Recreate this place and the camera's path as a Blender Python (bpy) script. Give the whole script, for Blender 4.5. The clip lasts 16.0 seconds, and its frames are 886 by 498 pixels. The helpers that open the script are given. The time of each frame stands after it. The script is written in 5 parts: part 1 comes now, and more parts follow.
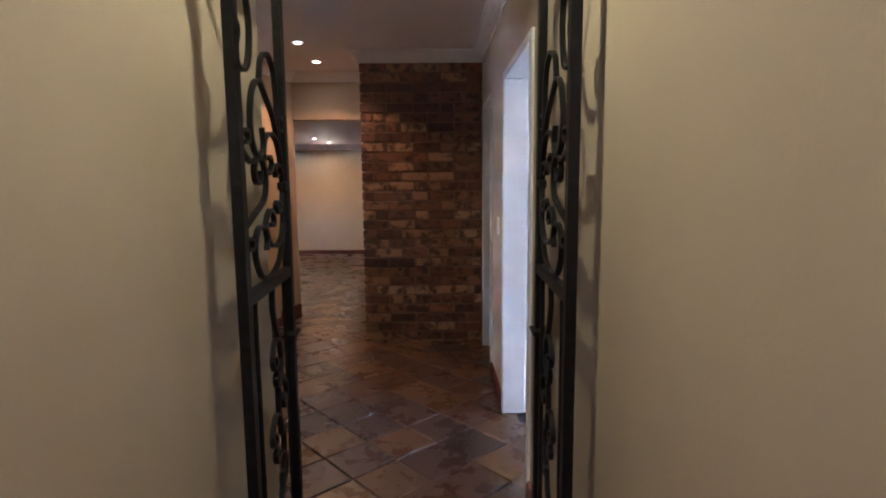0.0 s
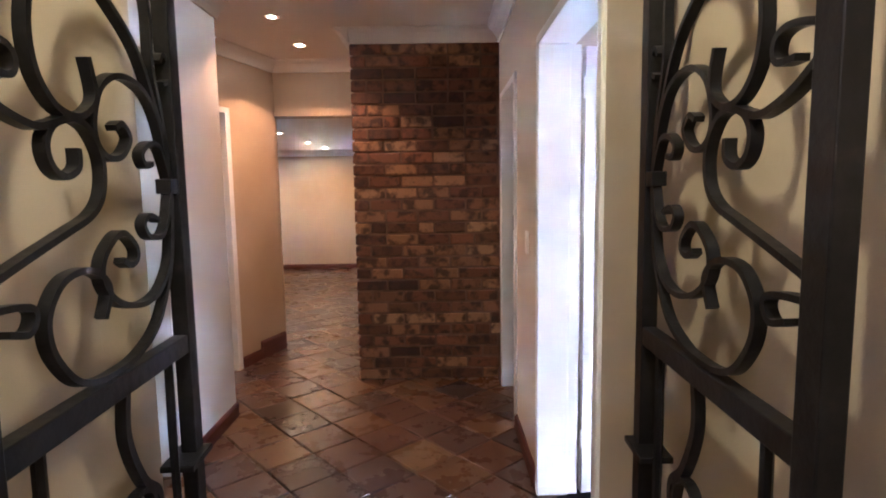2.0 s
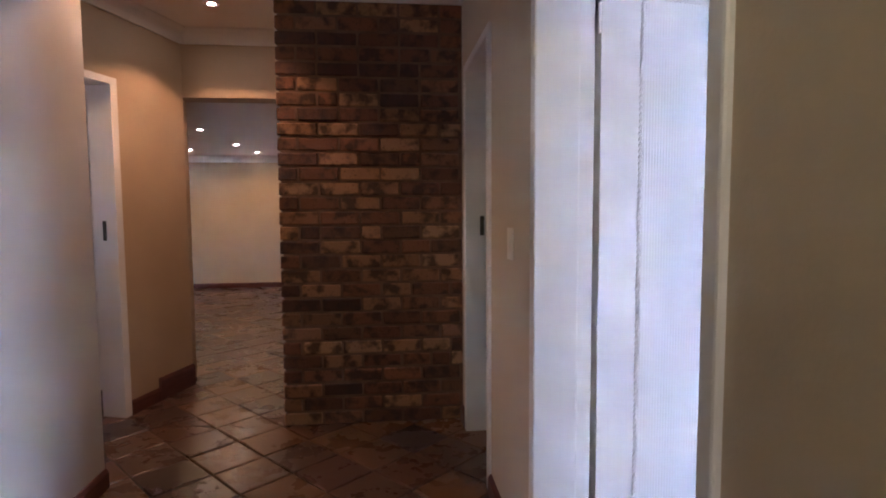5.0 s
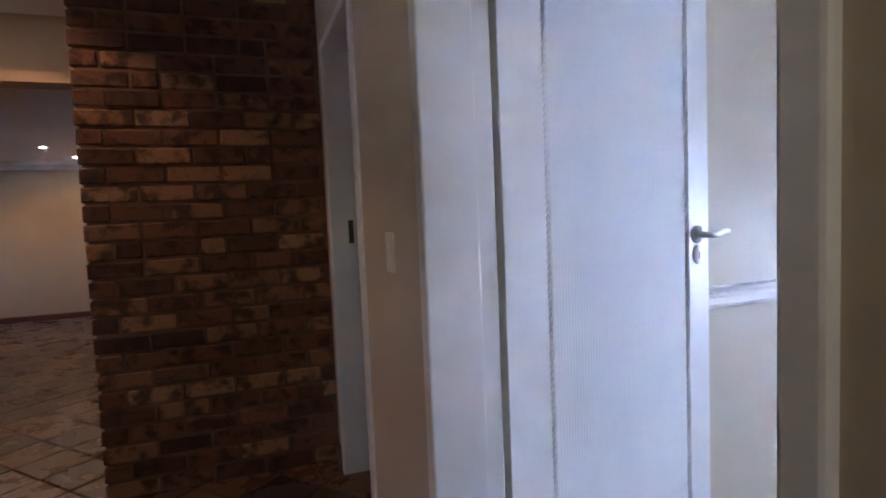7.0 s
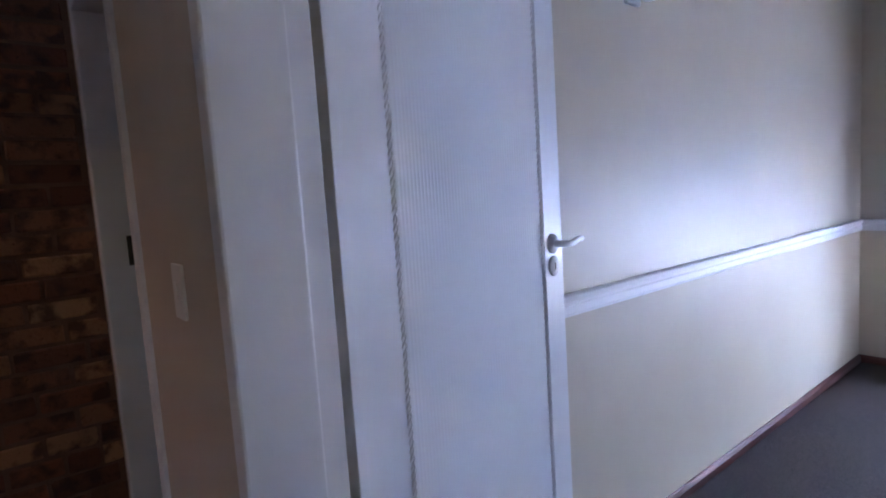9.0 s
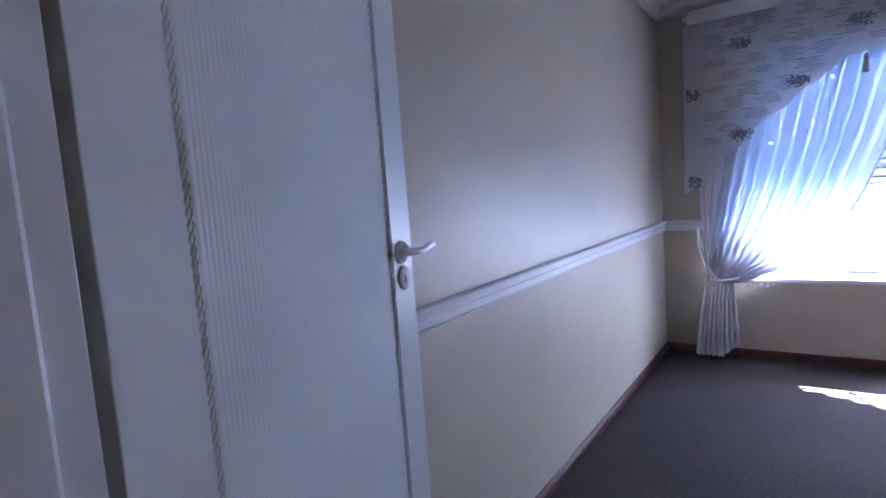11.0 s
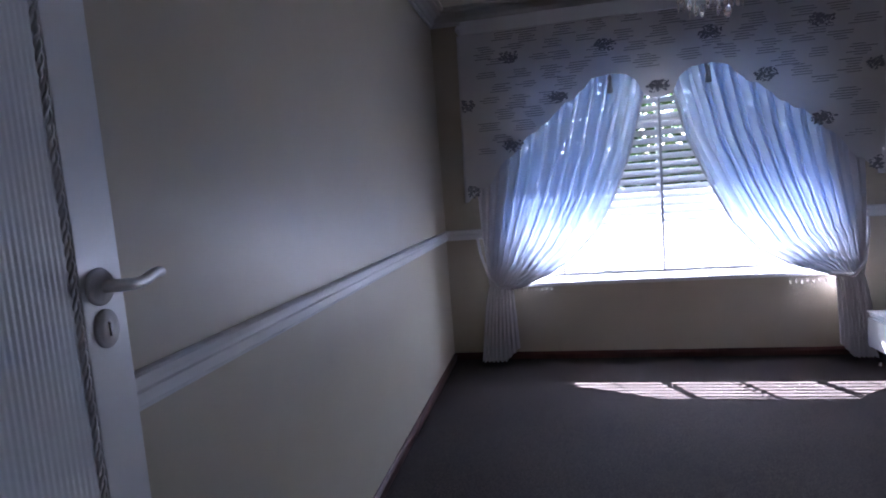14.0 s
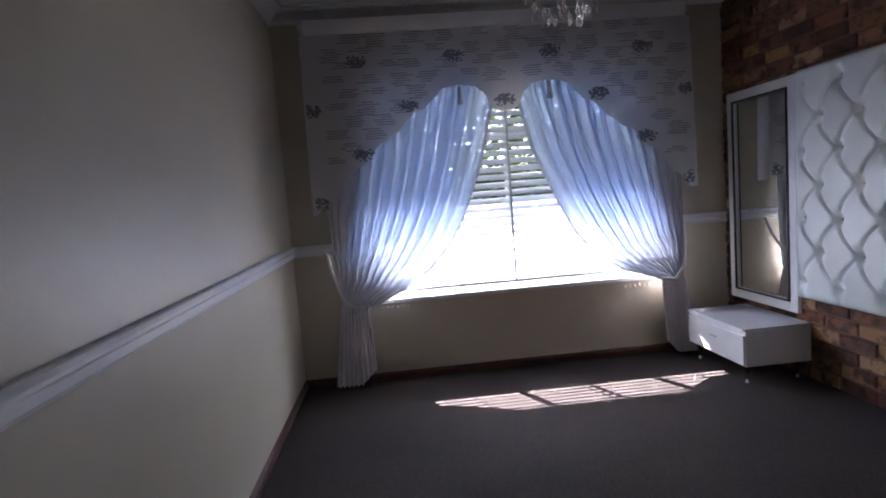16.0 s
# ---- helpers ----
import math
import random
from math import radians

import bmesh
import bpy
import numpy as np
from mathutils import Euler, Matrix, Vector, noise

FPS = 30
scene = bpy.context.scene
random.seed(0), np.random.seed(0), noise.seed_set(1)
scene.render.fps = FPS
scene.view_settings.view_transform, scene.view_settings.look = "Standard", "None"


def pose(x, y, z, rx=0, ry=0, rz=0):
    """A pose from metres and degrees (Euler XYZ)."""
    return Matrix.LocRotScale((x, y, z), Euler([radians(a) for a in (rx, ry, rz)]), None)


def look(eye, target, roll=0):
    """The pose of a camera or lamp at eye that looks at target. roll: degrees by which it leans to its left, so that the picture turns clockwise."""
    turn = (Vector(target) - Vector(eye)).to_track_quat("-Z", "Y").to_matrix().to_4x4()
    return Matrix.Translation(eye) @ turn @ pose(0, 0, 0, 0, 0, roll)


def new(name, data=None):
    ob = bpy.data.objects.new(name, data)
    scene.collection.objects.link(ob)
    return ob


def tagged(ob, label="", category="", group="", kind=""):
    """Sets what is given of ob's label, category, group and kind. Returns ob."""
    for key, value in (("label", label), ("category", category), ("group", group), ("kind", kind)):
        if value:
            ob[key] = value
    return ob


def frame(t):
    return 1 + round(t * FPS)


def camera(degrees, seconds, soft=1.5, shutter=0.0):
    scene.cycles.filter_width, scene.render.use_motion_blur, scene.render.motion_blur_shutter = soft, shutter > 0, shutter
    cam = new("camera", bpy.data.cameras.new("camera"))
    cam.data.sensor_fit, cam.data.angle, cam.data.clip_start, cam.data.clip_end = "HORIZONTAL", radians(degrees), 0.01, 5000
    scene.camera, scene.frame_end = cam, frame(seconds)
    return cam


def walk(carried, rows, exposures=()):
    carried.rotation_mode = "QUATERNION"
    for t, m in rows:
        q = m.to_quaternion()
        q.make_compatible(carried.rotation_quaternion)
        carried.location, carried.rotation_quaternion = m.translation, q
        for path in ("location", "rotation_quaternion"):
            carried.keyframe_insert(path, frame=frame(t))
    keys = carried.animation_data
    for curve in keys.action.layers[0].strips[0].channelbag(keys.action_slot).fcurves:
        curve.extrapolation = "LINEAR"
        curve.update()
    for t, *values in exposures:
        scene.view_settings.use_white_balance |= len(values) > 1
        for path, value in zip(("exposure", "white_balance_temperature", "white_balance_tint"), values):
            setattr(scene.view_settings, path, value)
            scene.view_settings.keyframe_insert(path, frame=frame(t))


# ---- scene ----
cam = camera(78.0, 16.0, soft=1.9)
PATH = [
    (0, (0.205, 0.132, 1.45), (0.23, 2.116, 1.201), -0.5),
    (0.5, (0.194, 0.338, 1.444), (0.211, 2.323, 1.201), -0.7),
    (1, (0.197, 0.561, 1.441), (0.211, 2.547, 1.209), -0.7),
    (1.5, (0.2, 0.774, 1.43), (0.21, 2.761, 1.203), -0.8),
    (2, (0.176, 0.992, 1.422), (0.187, 2.98, 1.206), -0.9),
    (2.5, (0.146, 1.154, 1.406), (0.165, 3.143, 1.196), -1.0),
    (3, (0.161, 1.337, 1.388), (0.18, 3.327, 1.19), -0.9),
    (3.2, (0.157, 1.399, 1.383), (0.181, 3.389, 1.184), -1.2),
    (5.3, (0.159, 1.829, 1.273), (0.422, 3.807, 1.14), -0.8),
    (5.5, (0.174, 1.869, 1.273), (0.476, 3.842, 1.144), -1.3),
    (6, (0.208, 1.998, 1.278), (0.622, 3.95, 1.134), -1.8),
    (6.5, (0.218, 2.104, 1.274), (0.76, 4.023, 1.13), -2.3),
    (7, (0.221, 2.199, 1.261), (0.9, 4.076, 1.126), -2.4),
    (7.5, (0.22, 2.269, 1.259), (1.051, 4.084, 1.131), -2.8),
    (8, (0.256, 2.351, 1.246), (1.222, 4.098, 1.136), -3.0),
    (8.5, (0.304, 2.439, 1.265), (1.395, 4.11, 1.14), -3.6),
    (9, (0.349, 2.515, 1.314), (1.585, 4.075, 1.118), -3.7),
    (9.5, (0.39, 2.547, 1.32), (1.725, 4.02, 1.106), -3.3),
    (10, (0.433, 2.598, 1.307), (1.876, 3.968, 1.11), -4.0),
    (12.3, (0.642, 2.795, 1.283), (2.457, 3.61, 1.08), -4.3),
    (12.5, (0.667, 2.805, 1.282), (2.501, 3.578, 1.082), -4.6),
    (13, (0.736, 2.807, 1.278), (2.612, 3.469, 1.072), -4.5),
    (13.5, (0.79, 2.824, 1.268), (2.704, 3.367, 1.061), -4.4),
    (14, (0.861, 2.867, 1.258), (2.81, 3.265, 1.052), -4.4),
    (14.5, (0.913, 2.915, 1.267), (2.887, 3.154, 1.06), -4.5),
    (15, (0.957, 2.929, 1.259), (2.945, 3.008, 1.056), -4.4),
    (15.5, (1.013, 2.933, 1.249), (3.003, 2.884, 1.049), -4.5),
    (16, (1.083, 2.937, 1.24), (3.067, 2.774, 1.045), -4.5),
]
# seconds, stops, kelvin, tint
EXPOSURES = [(0.0, 7.7, 5250, 16), (1.0, 8.05, 5350, 18), (2.0, 8.55, 5400, 20), (3.2, 8.15, 5500, 23), (5.5, 7.33, 5600, 21), (6.5, 7.0, 5450, 19), (8.0, 6.52, 5250, 22),
             (10.2, 5.76, 5200, 26), (12.5, 4.96, 5250, 27), (14.5, 4.22, 5750, 23), (16.0, 4.20, 6200, 22)]
walk(cam, [(t, look(eye, target, roll)) for t, eye, target, roll in PATH], EXPOSURES)

# ---- daylight ----
world = bpy.data.worlds.new("sky")
scene.world = world
world.use_nodes = True
wn = world.node_tree.nodes
sky = wn.new("ShaderNodeTexSky")
sky.sky_type = "NISHITA"
sky.sun_disc = False
sky.sun_elevation = radians(45.6)
sky.sun_rotation = math.atan2(1.0, 0.47)
wn["Background"].inputs["Strength"].default_value = 0.11
world.node_tree.links.new(sky.outputs["Color"], wn["Background"].inputs["Color"])
sun_data = bpy.data.lights.new("sun", "SUN")
sun_data.energy, sun_data.angle, sun_data.color = 5.0, radians(0.35), (1.0, 0.98, 0.94)
sun = new("sun", sun_data)
sun.matrix_world = look((6, 3, 3), (6 - 1.0, 3 - 0.47, 3 - 1.13))


def lamp_spot(x, y, z, power, colour, angle=150, blend=0.6, size=0.04):
    data = bpy.data.lights.new("downlight_lamp", "SPOT")
    data.energy, data.color, data.spot_size, data.spot_blend, data.shadow_soft_size = power, colour, radians(angle), blend, size
    ob = new("downlight_lamp", data)
    ob.matrix_world = look((x, y, z), (x, y + 0.0001, z - 1))
    return ob


WARM = (1.0, 0.52, 0.24)
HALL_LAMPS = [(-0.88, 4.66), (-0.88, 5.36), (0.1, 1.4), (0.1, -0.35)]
LOUNGE_LAMPS = [(-1.84, 8.1), (-1.82, 9.5), (-1.76, 10.5), (-2.66, 10.2)]
for lx, ly in HALL_LAMPS[:2]:
    lamp_spot(lx, ly, 2.52, 0.16, WARM, 118, 0.22)
# unseen lamp over the gate, assumed from yellow light and shadows on the walls
lamp_spot(*HALL_LAMPS[2], 2.52, 0.15, (1.0, 0.85, 0.45), 158, 0.22)
# added unseen lamp behind the start, only to brighten the near passage walls
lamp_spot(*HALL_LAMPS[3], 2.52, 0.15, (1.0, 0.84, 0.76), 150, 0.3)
for lx, ly in LOUNGE_LAMPS:
    lamp_spot(lx, ly, 2.14, 0.115, (1.0, 0.55, 0.22))

# added lamp low in the bedroom window, standing in for sky and bright yard
sky_data = bpy.data.lights.new("window_sky_lamp", "AREA")
sky_data.shape, sky_data.size, sky_data.size_y = "RECTANGLE", 2.05, 0.60
sky_data.energy, sky_data.color = 1.15, (0.74, 0.85, 1.0)
sky_lamp = new("window_sky_lamp", sky_data)
sky_lamp.matrix_world = look((5.15, 2.08, 0.86), (4.15, 2.08, 0.86))

# ---- materials ----
def material(name, rough=0.6, metal=0.0):
    m = bpy.data.materials.new(name)
    m.use_nodes = True
    b = m.node_tree.nodes["Principled BSDF"]
    b.inputs["Roughness"].default_value = rough
    b.inputs["Metallic"].default_value = metal
    return m, m.node_tree.nodes, m.node_tree.links, b


def ramp(n, stops):
    r = n.new("ShaderNodeValToRGB")
    while len(r.color_ramp.elements) < len(stops):
        r.color_ramp.elements.new(0.5)
    for e, (p, c) in zip(r.color_ramp.elements, stops):
        e.position, e.color = p, (*c, 1)
    return r


def noise_tex(n, l, scale, detail=4, coords="Object", rough=0.55, stretch=None):
    tc = n.new("ShaderNodeTexCoord")
    t = n.new("ShaderNodeTexNoise")
    t.inputs["Scale"].default_value, t.inputs["Detail"].default_value, t.inputs["Roughness"].default_value = scale, detail, rough
    src = tc.outputs[coords]
    if stretch:
        mp = n.new("ShaderNodeMapping")
        mp.inputs["Scale"].default_value = stretch
        l.new(src, mp.inputs["Vector"])
        src = mp.outputs["Vector"]
    l.new(src, t.inputs["Vector"])
    return t


def bump(n, l, b, height, strength, distance):
    k = n.new("ShaderNodeBump")
    k.inputs["Strength"].default_value, k.inputs["Distance"].default_value = strength, distance
    l.new(height, k.inputs["Height"])
    l.new(k.outputs["Normal"], b.inputs["Normal"])


def mix(n, l, fac, a, c, mode="MIX"):
    k = n.new("ShaderNodeMix")
    k.data_type, k.blend_type = "RGBA", mode
    for sock, v in ((k.inputs["Factor"], fac), (k.inputs["A"], a), (k.inputs["B"], c)):
        if isinstance(v, bpy.types.NodeSocket):
            l.new(v, sock)
        elif isinstance(v, tuple):
            sock.default_value = (*v, 1)
        else:
            sock.default_value = v
    return k.outputs["Result"]


def painted(name, a, c, rough=0.55, grain=90, relief=0.15, big=1.3):
    """Painted plaster or wood: two close tones in large soft clouds, fine roller grain."""
    m, n, l, b = material(name, rough)
    t = noise_tex(n, l, big, 5)
    r = ramp(n, [(0.35, a), (0.65, c)])
    l.new(t.outputs["Fac"], r.inputs["Fac"])
    l.new(r.outputs["Color"], b.inputs["Base Color"])
    g = noise_tex(n, l, grain, 3)
    rr = n.new("ShaderNodeMapRange")
    rr.inputs["To Min"].default_value, rr.inputs["To Max"].default_value = rough - 0.08, rough + 0.08
    l.new(t.outputs["Fac"], rr.inputs["Value"])
    l.new(rr.outputs["Result"], b.inputs["Roughness"])
    bump(n, l, b, g.outputs["Fac"], relief, 0.004)
    return m


M_WALL = painted("beige_wall_paint", (0.49, 0.415, 0.31), (0.55, 0.47, 0.36), 0.5)
M_TAN = painted("tan_wall_paint", (0.44, 0.335, 0.225), (0.50, 0.39, 0.27), 0.5)
M_ROOMWALL = painted("cream_satin_wall_paint", (0.55, 0.485, 0.375), (0.60, 0.535, 0.42), 0.44, 60, 0.1)
M_CEIL = painted("ceiling_paint", (0.79, 0.77, 0.75), (0.83, 0.81, 0.79), 0.7)
M_WHITE = painted("white_gloss_paint", (0.76, 0.76, 0.77), (0.80, 0.80, 0.80), 0.35, 40, 0.08)
M_CORNICE = painted("white_cornice_paint", (0.72, 0.71, 0.69), (0.76, 0.75, 0.73), 0.6, 60, 0.08)
M_CUPBOARD = painted("cupboard_cream_paint", (0.70, 0.70, 0.60), (0.75, 0.74, 0.64), 0.4, 40, 0.06)
M_DOORPANEL = painted("reeded_panel_paint", (0.75, 0.76, 0.78), (0.79, 0.80, 0.81), 0.62, 40, 0.05)
M_LACQUER = painted("white_lacquer", (0.78, 0.77, 0.78), (0.80, 0.80, 0.80), 0.15, 20, 0.02)
M_PLASTIC = painted("switch_plastic", (0.72, 0.70, 0.64), (0.74, 0.72, 0.66), 0.35, 20, 0.02)
M_OUTWALL = painted("garden_wall_plaster", (0.60, 0.55, 0.47), (0.68, 0.63, 0.55), 0.85, 30, 0.4, 0.7)


def wood(name, a, c, rough=0.4, stretch=(3, 3, 40)):
    m, n, l, b = material(name, rough)
    t = noise_tex(n, l, 3, 6, stretch=stretch)
    r = ramp(n, [(0.3, a), (0.7, c)])
    l.new(t.outputs["Fac"], r.inputs["Fac"])
    l.new(r.outputs["Color"], b.inputs["Base Color"])
    bump(n, l, b, t.outputs["Fac"], 0.15, 0.003)
    return m


M_SKIRT = wood("dark_skirting_wood", (0.065, 0.019, 0.014), (0.12, 0.036, 0.026), 0.42, (2, 2, 30))


def iron():
    m, n, l, b = material("black_wrought_iron", 0.42, 0.0)
    t = noise_tex(n, l, 35, 5)
    r = ramp(n, [(0.4, (0.005, 0.005, 0.006)), (0.62, (0.009, 0.0085, 0.0095)), (0.8, (0.022, 0.018, 0.016))])
    l.new(t.outputs["Fac"], r.inputs["Fac"])
    l.new(r.outputs["Color"], b.inputs["Base Color"])
    b.inputs["Specular IOR Level"].default_value = 0.28
    bump(n, l, b, t.outputs["Fac"], 0.4, 0.003)
    return m


M_IRON = iron()


def brick_mat(name, per_object, tones):
    m, n, l, b = material(name, 0.75)
    if per_object:
        rnd = n.new("ShaderNodeObjectInfo").outputs["Random"]
    else:
        rnd = n.new("ShaderNodeNewGeometry").outputs["Random Per Island"]
    r = ramp(n, [(i / (len(tones) - 1), t) for i, t in enumerate(tones)])
    r.color_ramp.interpolation = "LINEAR"
    l.new(rnd, r.inputs["Fac"])
    tc = n.new("ShaderNodeTexCoord")
    geo = n.new("ShaderNodeNewGeometry")
    t = n.new("ShaderNodeTexNoise")
    t.inputs["Scale"].default_value, t.inputs["Detail"].default_value = 13, 6
    off = n.new("ShaderNodeVectorMath")
    off.operation = "ADD"
    sc = n.new("ShaderNodeMath")
    sc.operation = "MULTIPLY"
    sc.inputs[1].default_value = 40
    l.new(rnd, sc.inputs[0])
    l.new(geo.outputs["Position"], off.inputs[0]), l.new(sc.outputs[0], off.inputs[1])
    l.new(off.outputs[0], t.inputs["Vector"])
    burn = ramp(n, [(0.47, (0, 0, 0)), (0.62, (0.85, 0.85, 0.85))])
    l.new(t.outputs["Fac"], burn.inputs["Fac"])
    col = mix(n, l, burn.outputs["Color"], r.outputs["Color"], (0.045, 0.022, 0.016))
    s = n.new("ShaderNodeTexNoise")
    s.inputs["Scale"].default_value, s.inputs["Detail"].default_value = 70, 5
    l.new(geo.outputs["Position"], s.inputs["Vector"])
    spots = ramp(n, [(0.60, (1, 1, 1)), (0.75, (0.4, 0.33, 0.28))])
    l.new(s.outputs["Fac"], spots.inputs["Fac"])
    col = mix(n, l, 1.0, col, spots.outputs["Color"], "MULTIPLY")
    l.new(col, b.inputs["Base Color"])
    bump(n, l, b, s.outputs["Fac"], 0.6, 0.006)
    return m


BRICK_TONES = [(0.05, 0.021, 0.015), (0.265, 0.106, 0.05), (0.078, 0.03, 0.02), (0.39, 0.198, 0.09), (0.135, 0.05, 0.03), (0.215, 0.086, 0.044), (0.44, 0.255, 0.128)]
M_BRICK = brick_mat("face_brick", True, BRICK_TONES)
M_BRICKS = brick_mat("face_brick_joined", False, BRICK_TONES)
M_MORTAR = painted("brown_mortar", (0.13, 0.072, 0.045), (0.21, 0.12, 0.075), 0.9, 120, 0.6, 8)


def slate_mat(name, per_object):
    m, n, l, b = material(name, 0.3)
    rnd = n.new("ShaderNodeObjectInfo").outputs["Random"] if per_object else n.new("ShaderNodeNewGeometry").outputs["Random Per Island"]
    geo = n.new("ShaderNodeNewGeometry")
    r = ramp(n, [(0.0, (0.046, 0.035, 0.037)), (0.2, (0.108, 0.053, 0.034)), (0.38, (0.053, 0.040, 0.043)), (0.55, (0.15, 0.080, 0.039)), (0.72, (0.079, 0.051, 0.047)), (0.86, (0.10, 0.057, 0.038)), (1.0, (0.18, 0.107, 0.054))])
    l.new(rnd, r.inputs["Fac"])
    t = n.new("ShaderNodeTexNoise")
    t.inputs["Scale"].default_value, t.inputs["Detail"].default_value, t.inputs["Roughness"].default_value = 5, 7, 0.65
    l.new(geo.outputs["Position"], t.inputs["Vector"])
    r2 = ramp(n, [(0.25, (0.78, 0.74, 0.76)), (0.5, (1.0, 0.96, 0.92)), (0.75, (1.25, 1.04, 0.8))])
    l.new(t.outputs["Fac"], r2.inputs["Fac"])
    col = mix(n, l, 1.0, r.outputs["Color"], r2.outputs["Color"], "MULTIPLY")
    l.new(col, b.inputs["Base Color"])
    rr = n.new("ShaderNodeMapRange")
    rr.inputs["To Min"].default_value, rr.inputs["To Max"].default_value = 0.15, 0.42
    l.new(t.outputs["Fac"], rr.inputs["Value"])
    l.new(rr.outputs["Result"], b.inputs["Roughness"])
    bump(n, l, b, t.outputs["Fac"], 0.4, 0.009)
    return m


M_SLATE = slate_mat("slate_tile", True)
M_SLATES = slate_mat("slate_tile_joined", False)
M_GROUT = painted("tile_grout", (0.17, 0.115, 0.078), (0.24, 0.17, 0.12), 0.9, 120, 0.5, 5)


def carpet():
    m, n, l, b = material("grey_brown_carpet", 0.95)
    t = noise_tex(n, l, 150, 4)
    r = ramp(n, [(0.3, (0.011, 0.0070, 0.0060)), (0.5, (0.030, 0.0196, 0.0170)), (0.74, (0.098, 0.066, 0.057))])
    l.new(t.outputs["Fac"], r.inputs["Fac"])
    big = noise_tex(n, l, 2.2, 4)
    r2 = ramp(n, [(0.35, (0.82, 0.82, 0.82)), (0.65, (1.1, 1.1, 1.1))])
    l.new(big.outputs["Fac"], r2.inputs["Fac"])
    l.new(mix(n, l, 1.0, r.outputs["Color"], r2.outputs["Color"], "MULTIPLY"), b.inputs["Base Color"])
    b.inputs["Sheen Weight"].default_value = 0.04
    bump(n, l, b, t.outputs["Fac"], 0.9, 0.006)
    return m


M_CARPET = carpet()


def metal(name, colour, rough):
    m, n, l, b = material(name, rough, 1.0)
    t = noise_tex(n, l, 60, 3)
    r = ramp(n, [(0.3, tuple(v * 0.9 for v in colour)), (0.7, colour)])
    l.new(t.outputs["Fac"], r.inputs["Fac"])
    l.new(r.outputs["Color"], b.inputs["Base Color"])
    return m


M_STEEL = metal("brushed_steel", (0.88, 0.87, 0.86), 0.5)
# near-white without metal: the plates' bright reflection is put into their colour
M_SATIN = painted("nickel_plate_painted_bright", (0.80, 0.79, 0.79), (0.84, 0.83, 0.83), 0.3, 60, 0.02)
M_CHROME = metal("chrome", (0.8, 0.8, 0.8), 0.08)
M_DARKMETAL = metal("dark_metal", (0.08, 0.075, 0.07), 0.4)
M_MIRROR = metal("mirror_silver", (0.82, 0.84, 0.83), 0.02)


def sheer():
    m = bpy.data.materials.new("sheer_curtain_voile")
    m.use_nodes = True
    n, l = m.node_tree.nodes, m.node_tree.links
    n.clear()
    out = n.new("ShaderNodeOutputMaterial")
    d, tr, tp = n.new("ShaderNodeBsdfDiffuse"), n.new("ShaderNodeBsdfTranslucent"), n.new("ShaderNodeBsdfTransparent")
    d.inputs["Color"].default_value = (0.86, 0.83, 0.85, 1)
    # blue tints put the sky light's colour into the white cloth
    tr.inputs["Color"].default_value = (0.58, 0.72, 0.98, 1)
    tp.inputs["Color"].default_value = (0.76, 0.86, 1.0, 1)
    w = noise_tex(n, l, 900, 2)
    a, c = n.new("ShaderNodeMixShader"), n.new("ShaderNodeMixShader")
    rr = n.new("ShaderNodeMapRange")
    rr.inputs["To Min"].default_value, rr.inputs["To Max"].default_value = 0.13, 0.27
    l.new(w.outputs["Fac"], rr.inputs["Value"])
    # where the cloth is gathered it lies several layers deep; the outer side is dimmed likewise
    gather, thin, pass_light, weave = n.new("ShaderNodeAttribute"), n.new("ShaderNodeMapRange"), n.new("ShaderNodeMapRange"), n.new("ShaderNodeMath")
    gather.attribute_name = "gather"
    thin.inputs["To Min"].default_value, thin.inputs["To Max"].default_value = 1.0, 0.0
    pass_light.inputs["To Min"].default_value, pass_light.inputs["To Max"].default_value = 0.60, 0.012
    weave.operation = "MULTIPLY"
    l.new(gather.outputs["Fac"], thin.inputs["Value"]), l.new(gather.outputs["Fac"], pass_light.inputs["Value"])
    l.new(thin.outputs["Result"], weave.inputs[0]), l.new(rr.outputs["Result"], weave.inputs[1])
    l.new(weave.outputs[0], c.inputs[0]), l.new(pass_light.outputs["Result"], a.inputs[0])
    l.new(d.outputs[0], a.inputs[1]), l.new(tr.outputs[0], a.inputs[2])
    l.new(a.outputs[0], c.inputs[1]), l.new(tp.outputs[0], c.inputs[2])
    l.new(c.outputs[0], out.inputs["Surface"])
    return m


M_SHEER = sheer()
M_SHEER_TAIL = painted("gathered_voile", (0.86, 0.83, 0.86), (0.90, 0.88, 0.90), 0.85, 200, 0.1)
# darker than the voile: the hem's backlit silhouette is put into its colour
M_SHEER_HEM = painted("greyed_voile_hem", (0.52, 0.53, 0.60), (0.58, 0.59, 0.66), 0.8, 200, 0.1)


def fabric(name, a, c, rough=0.85):
    m, n, l, b = material(name, rough)
    t = noise_tex(n, l, 400, 2, stretch=(1, 1, 0.3))
    r = ramp(n, [(0.35, a), (0.65, c)])
    l.new(t.outputs["Fac"], r.inputs["Fac"])
    l.new(r.outputs["Color"], b.inputs["Base Color"])
    bump(n, l, b, t.outputs["Fac"], 0.3, 0.002)
    return m


M_VALANCE = fabric("printed_valance_linen", (0.84, 0.82, 0.80), (0.88, 0.86, 0.85))
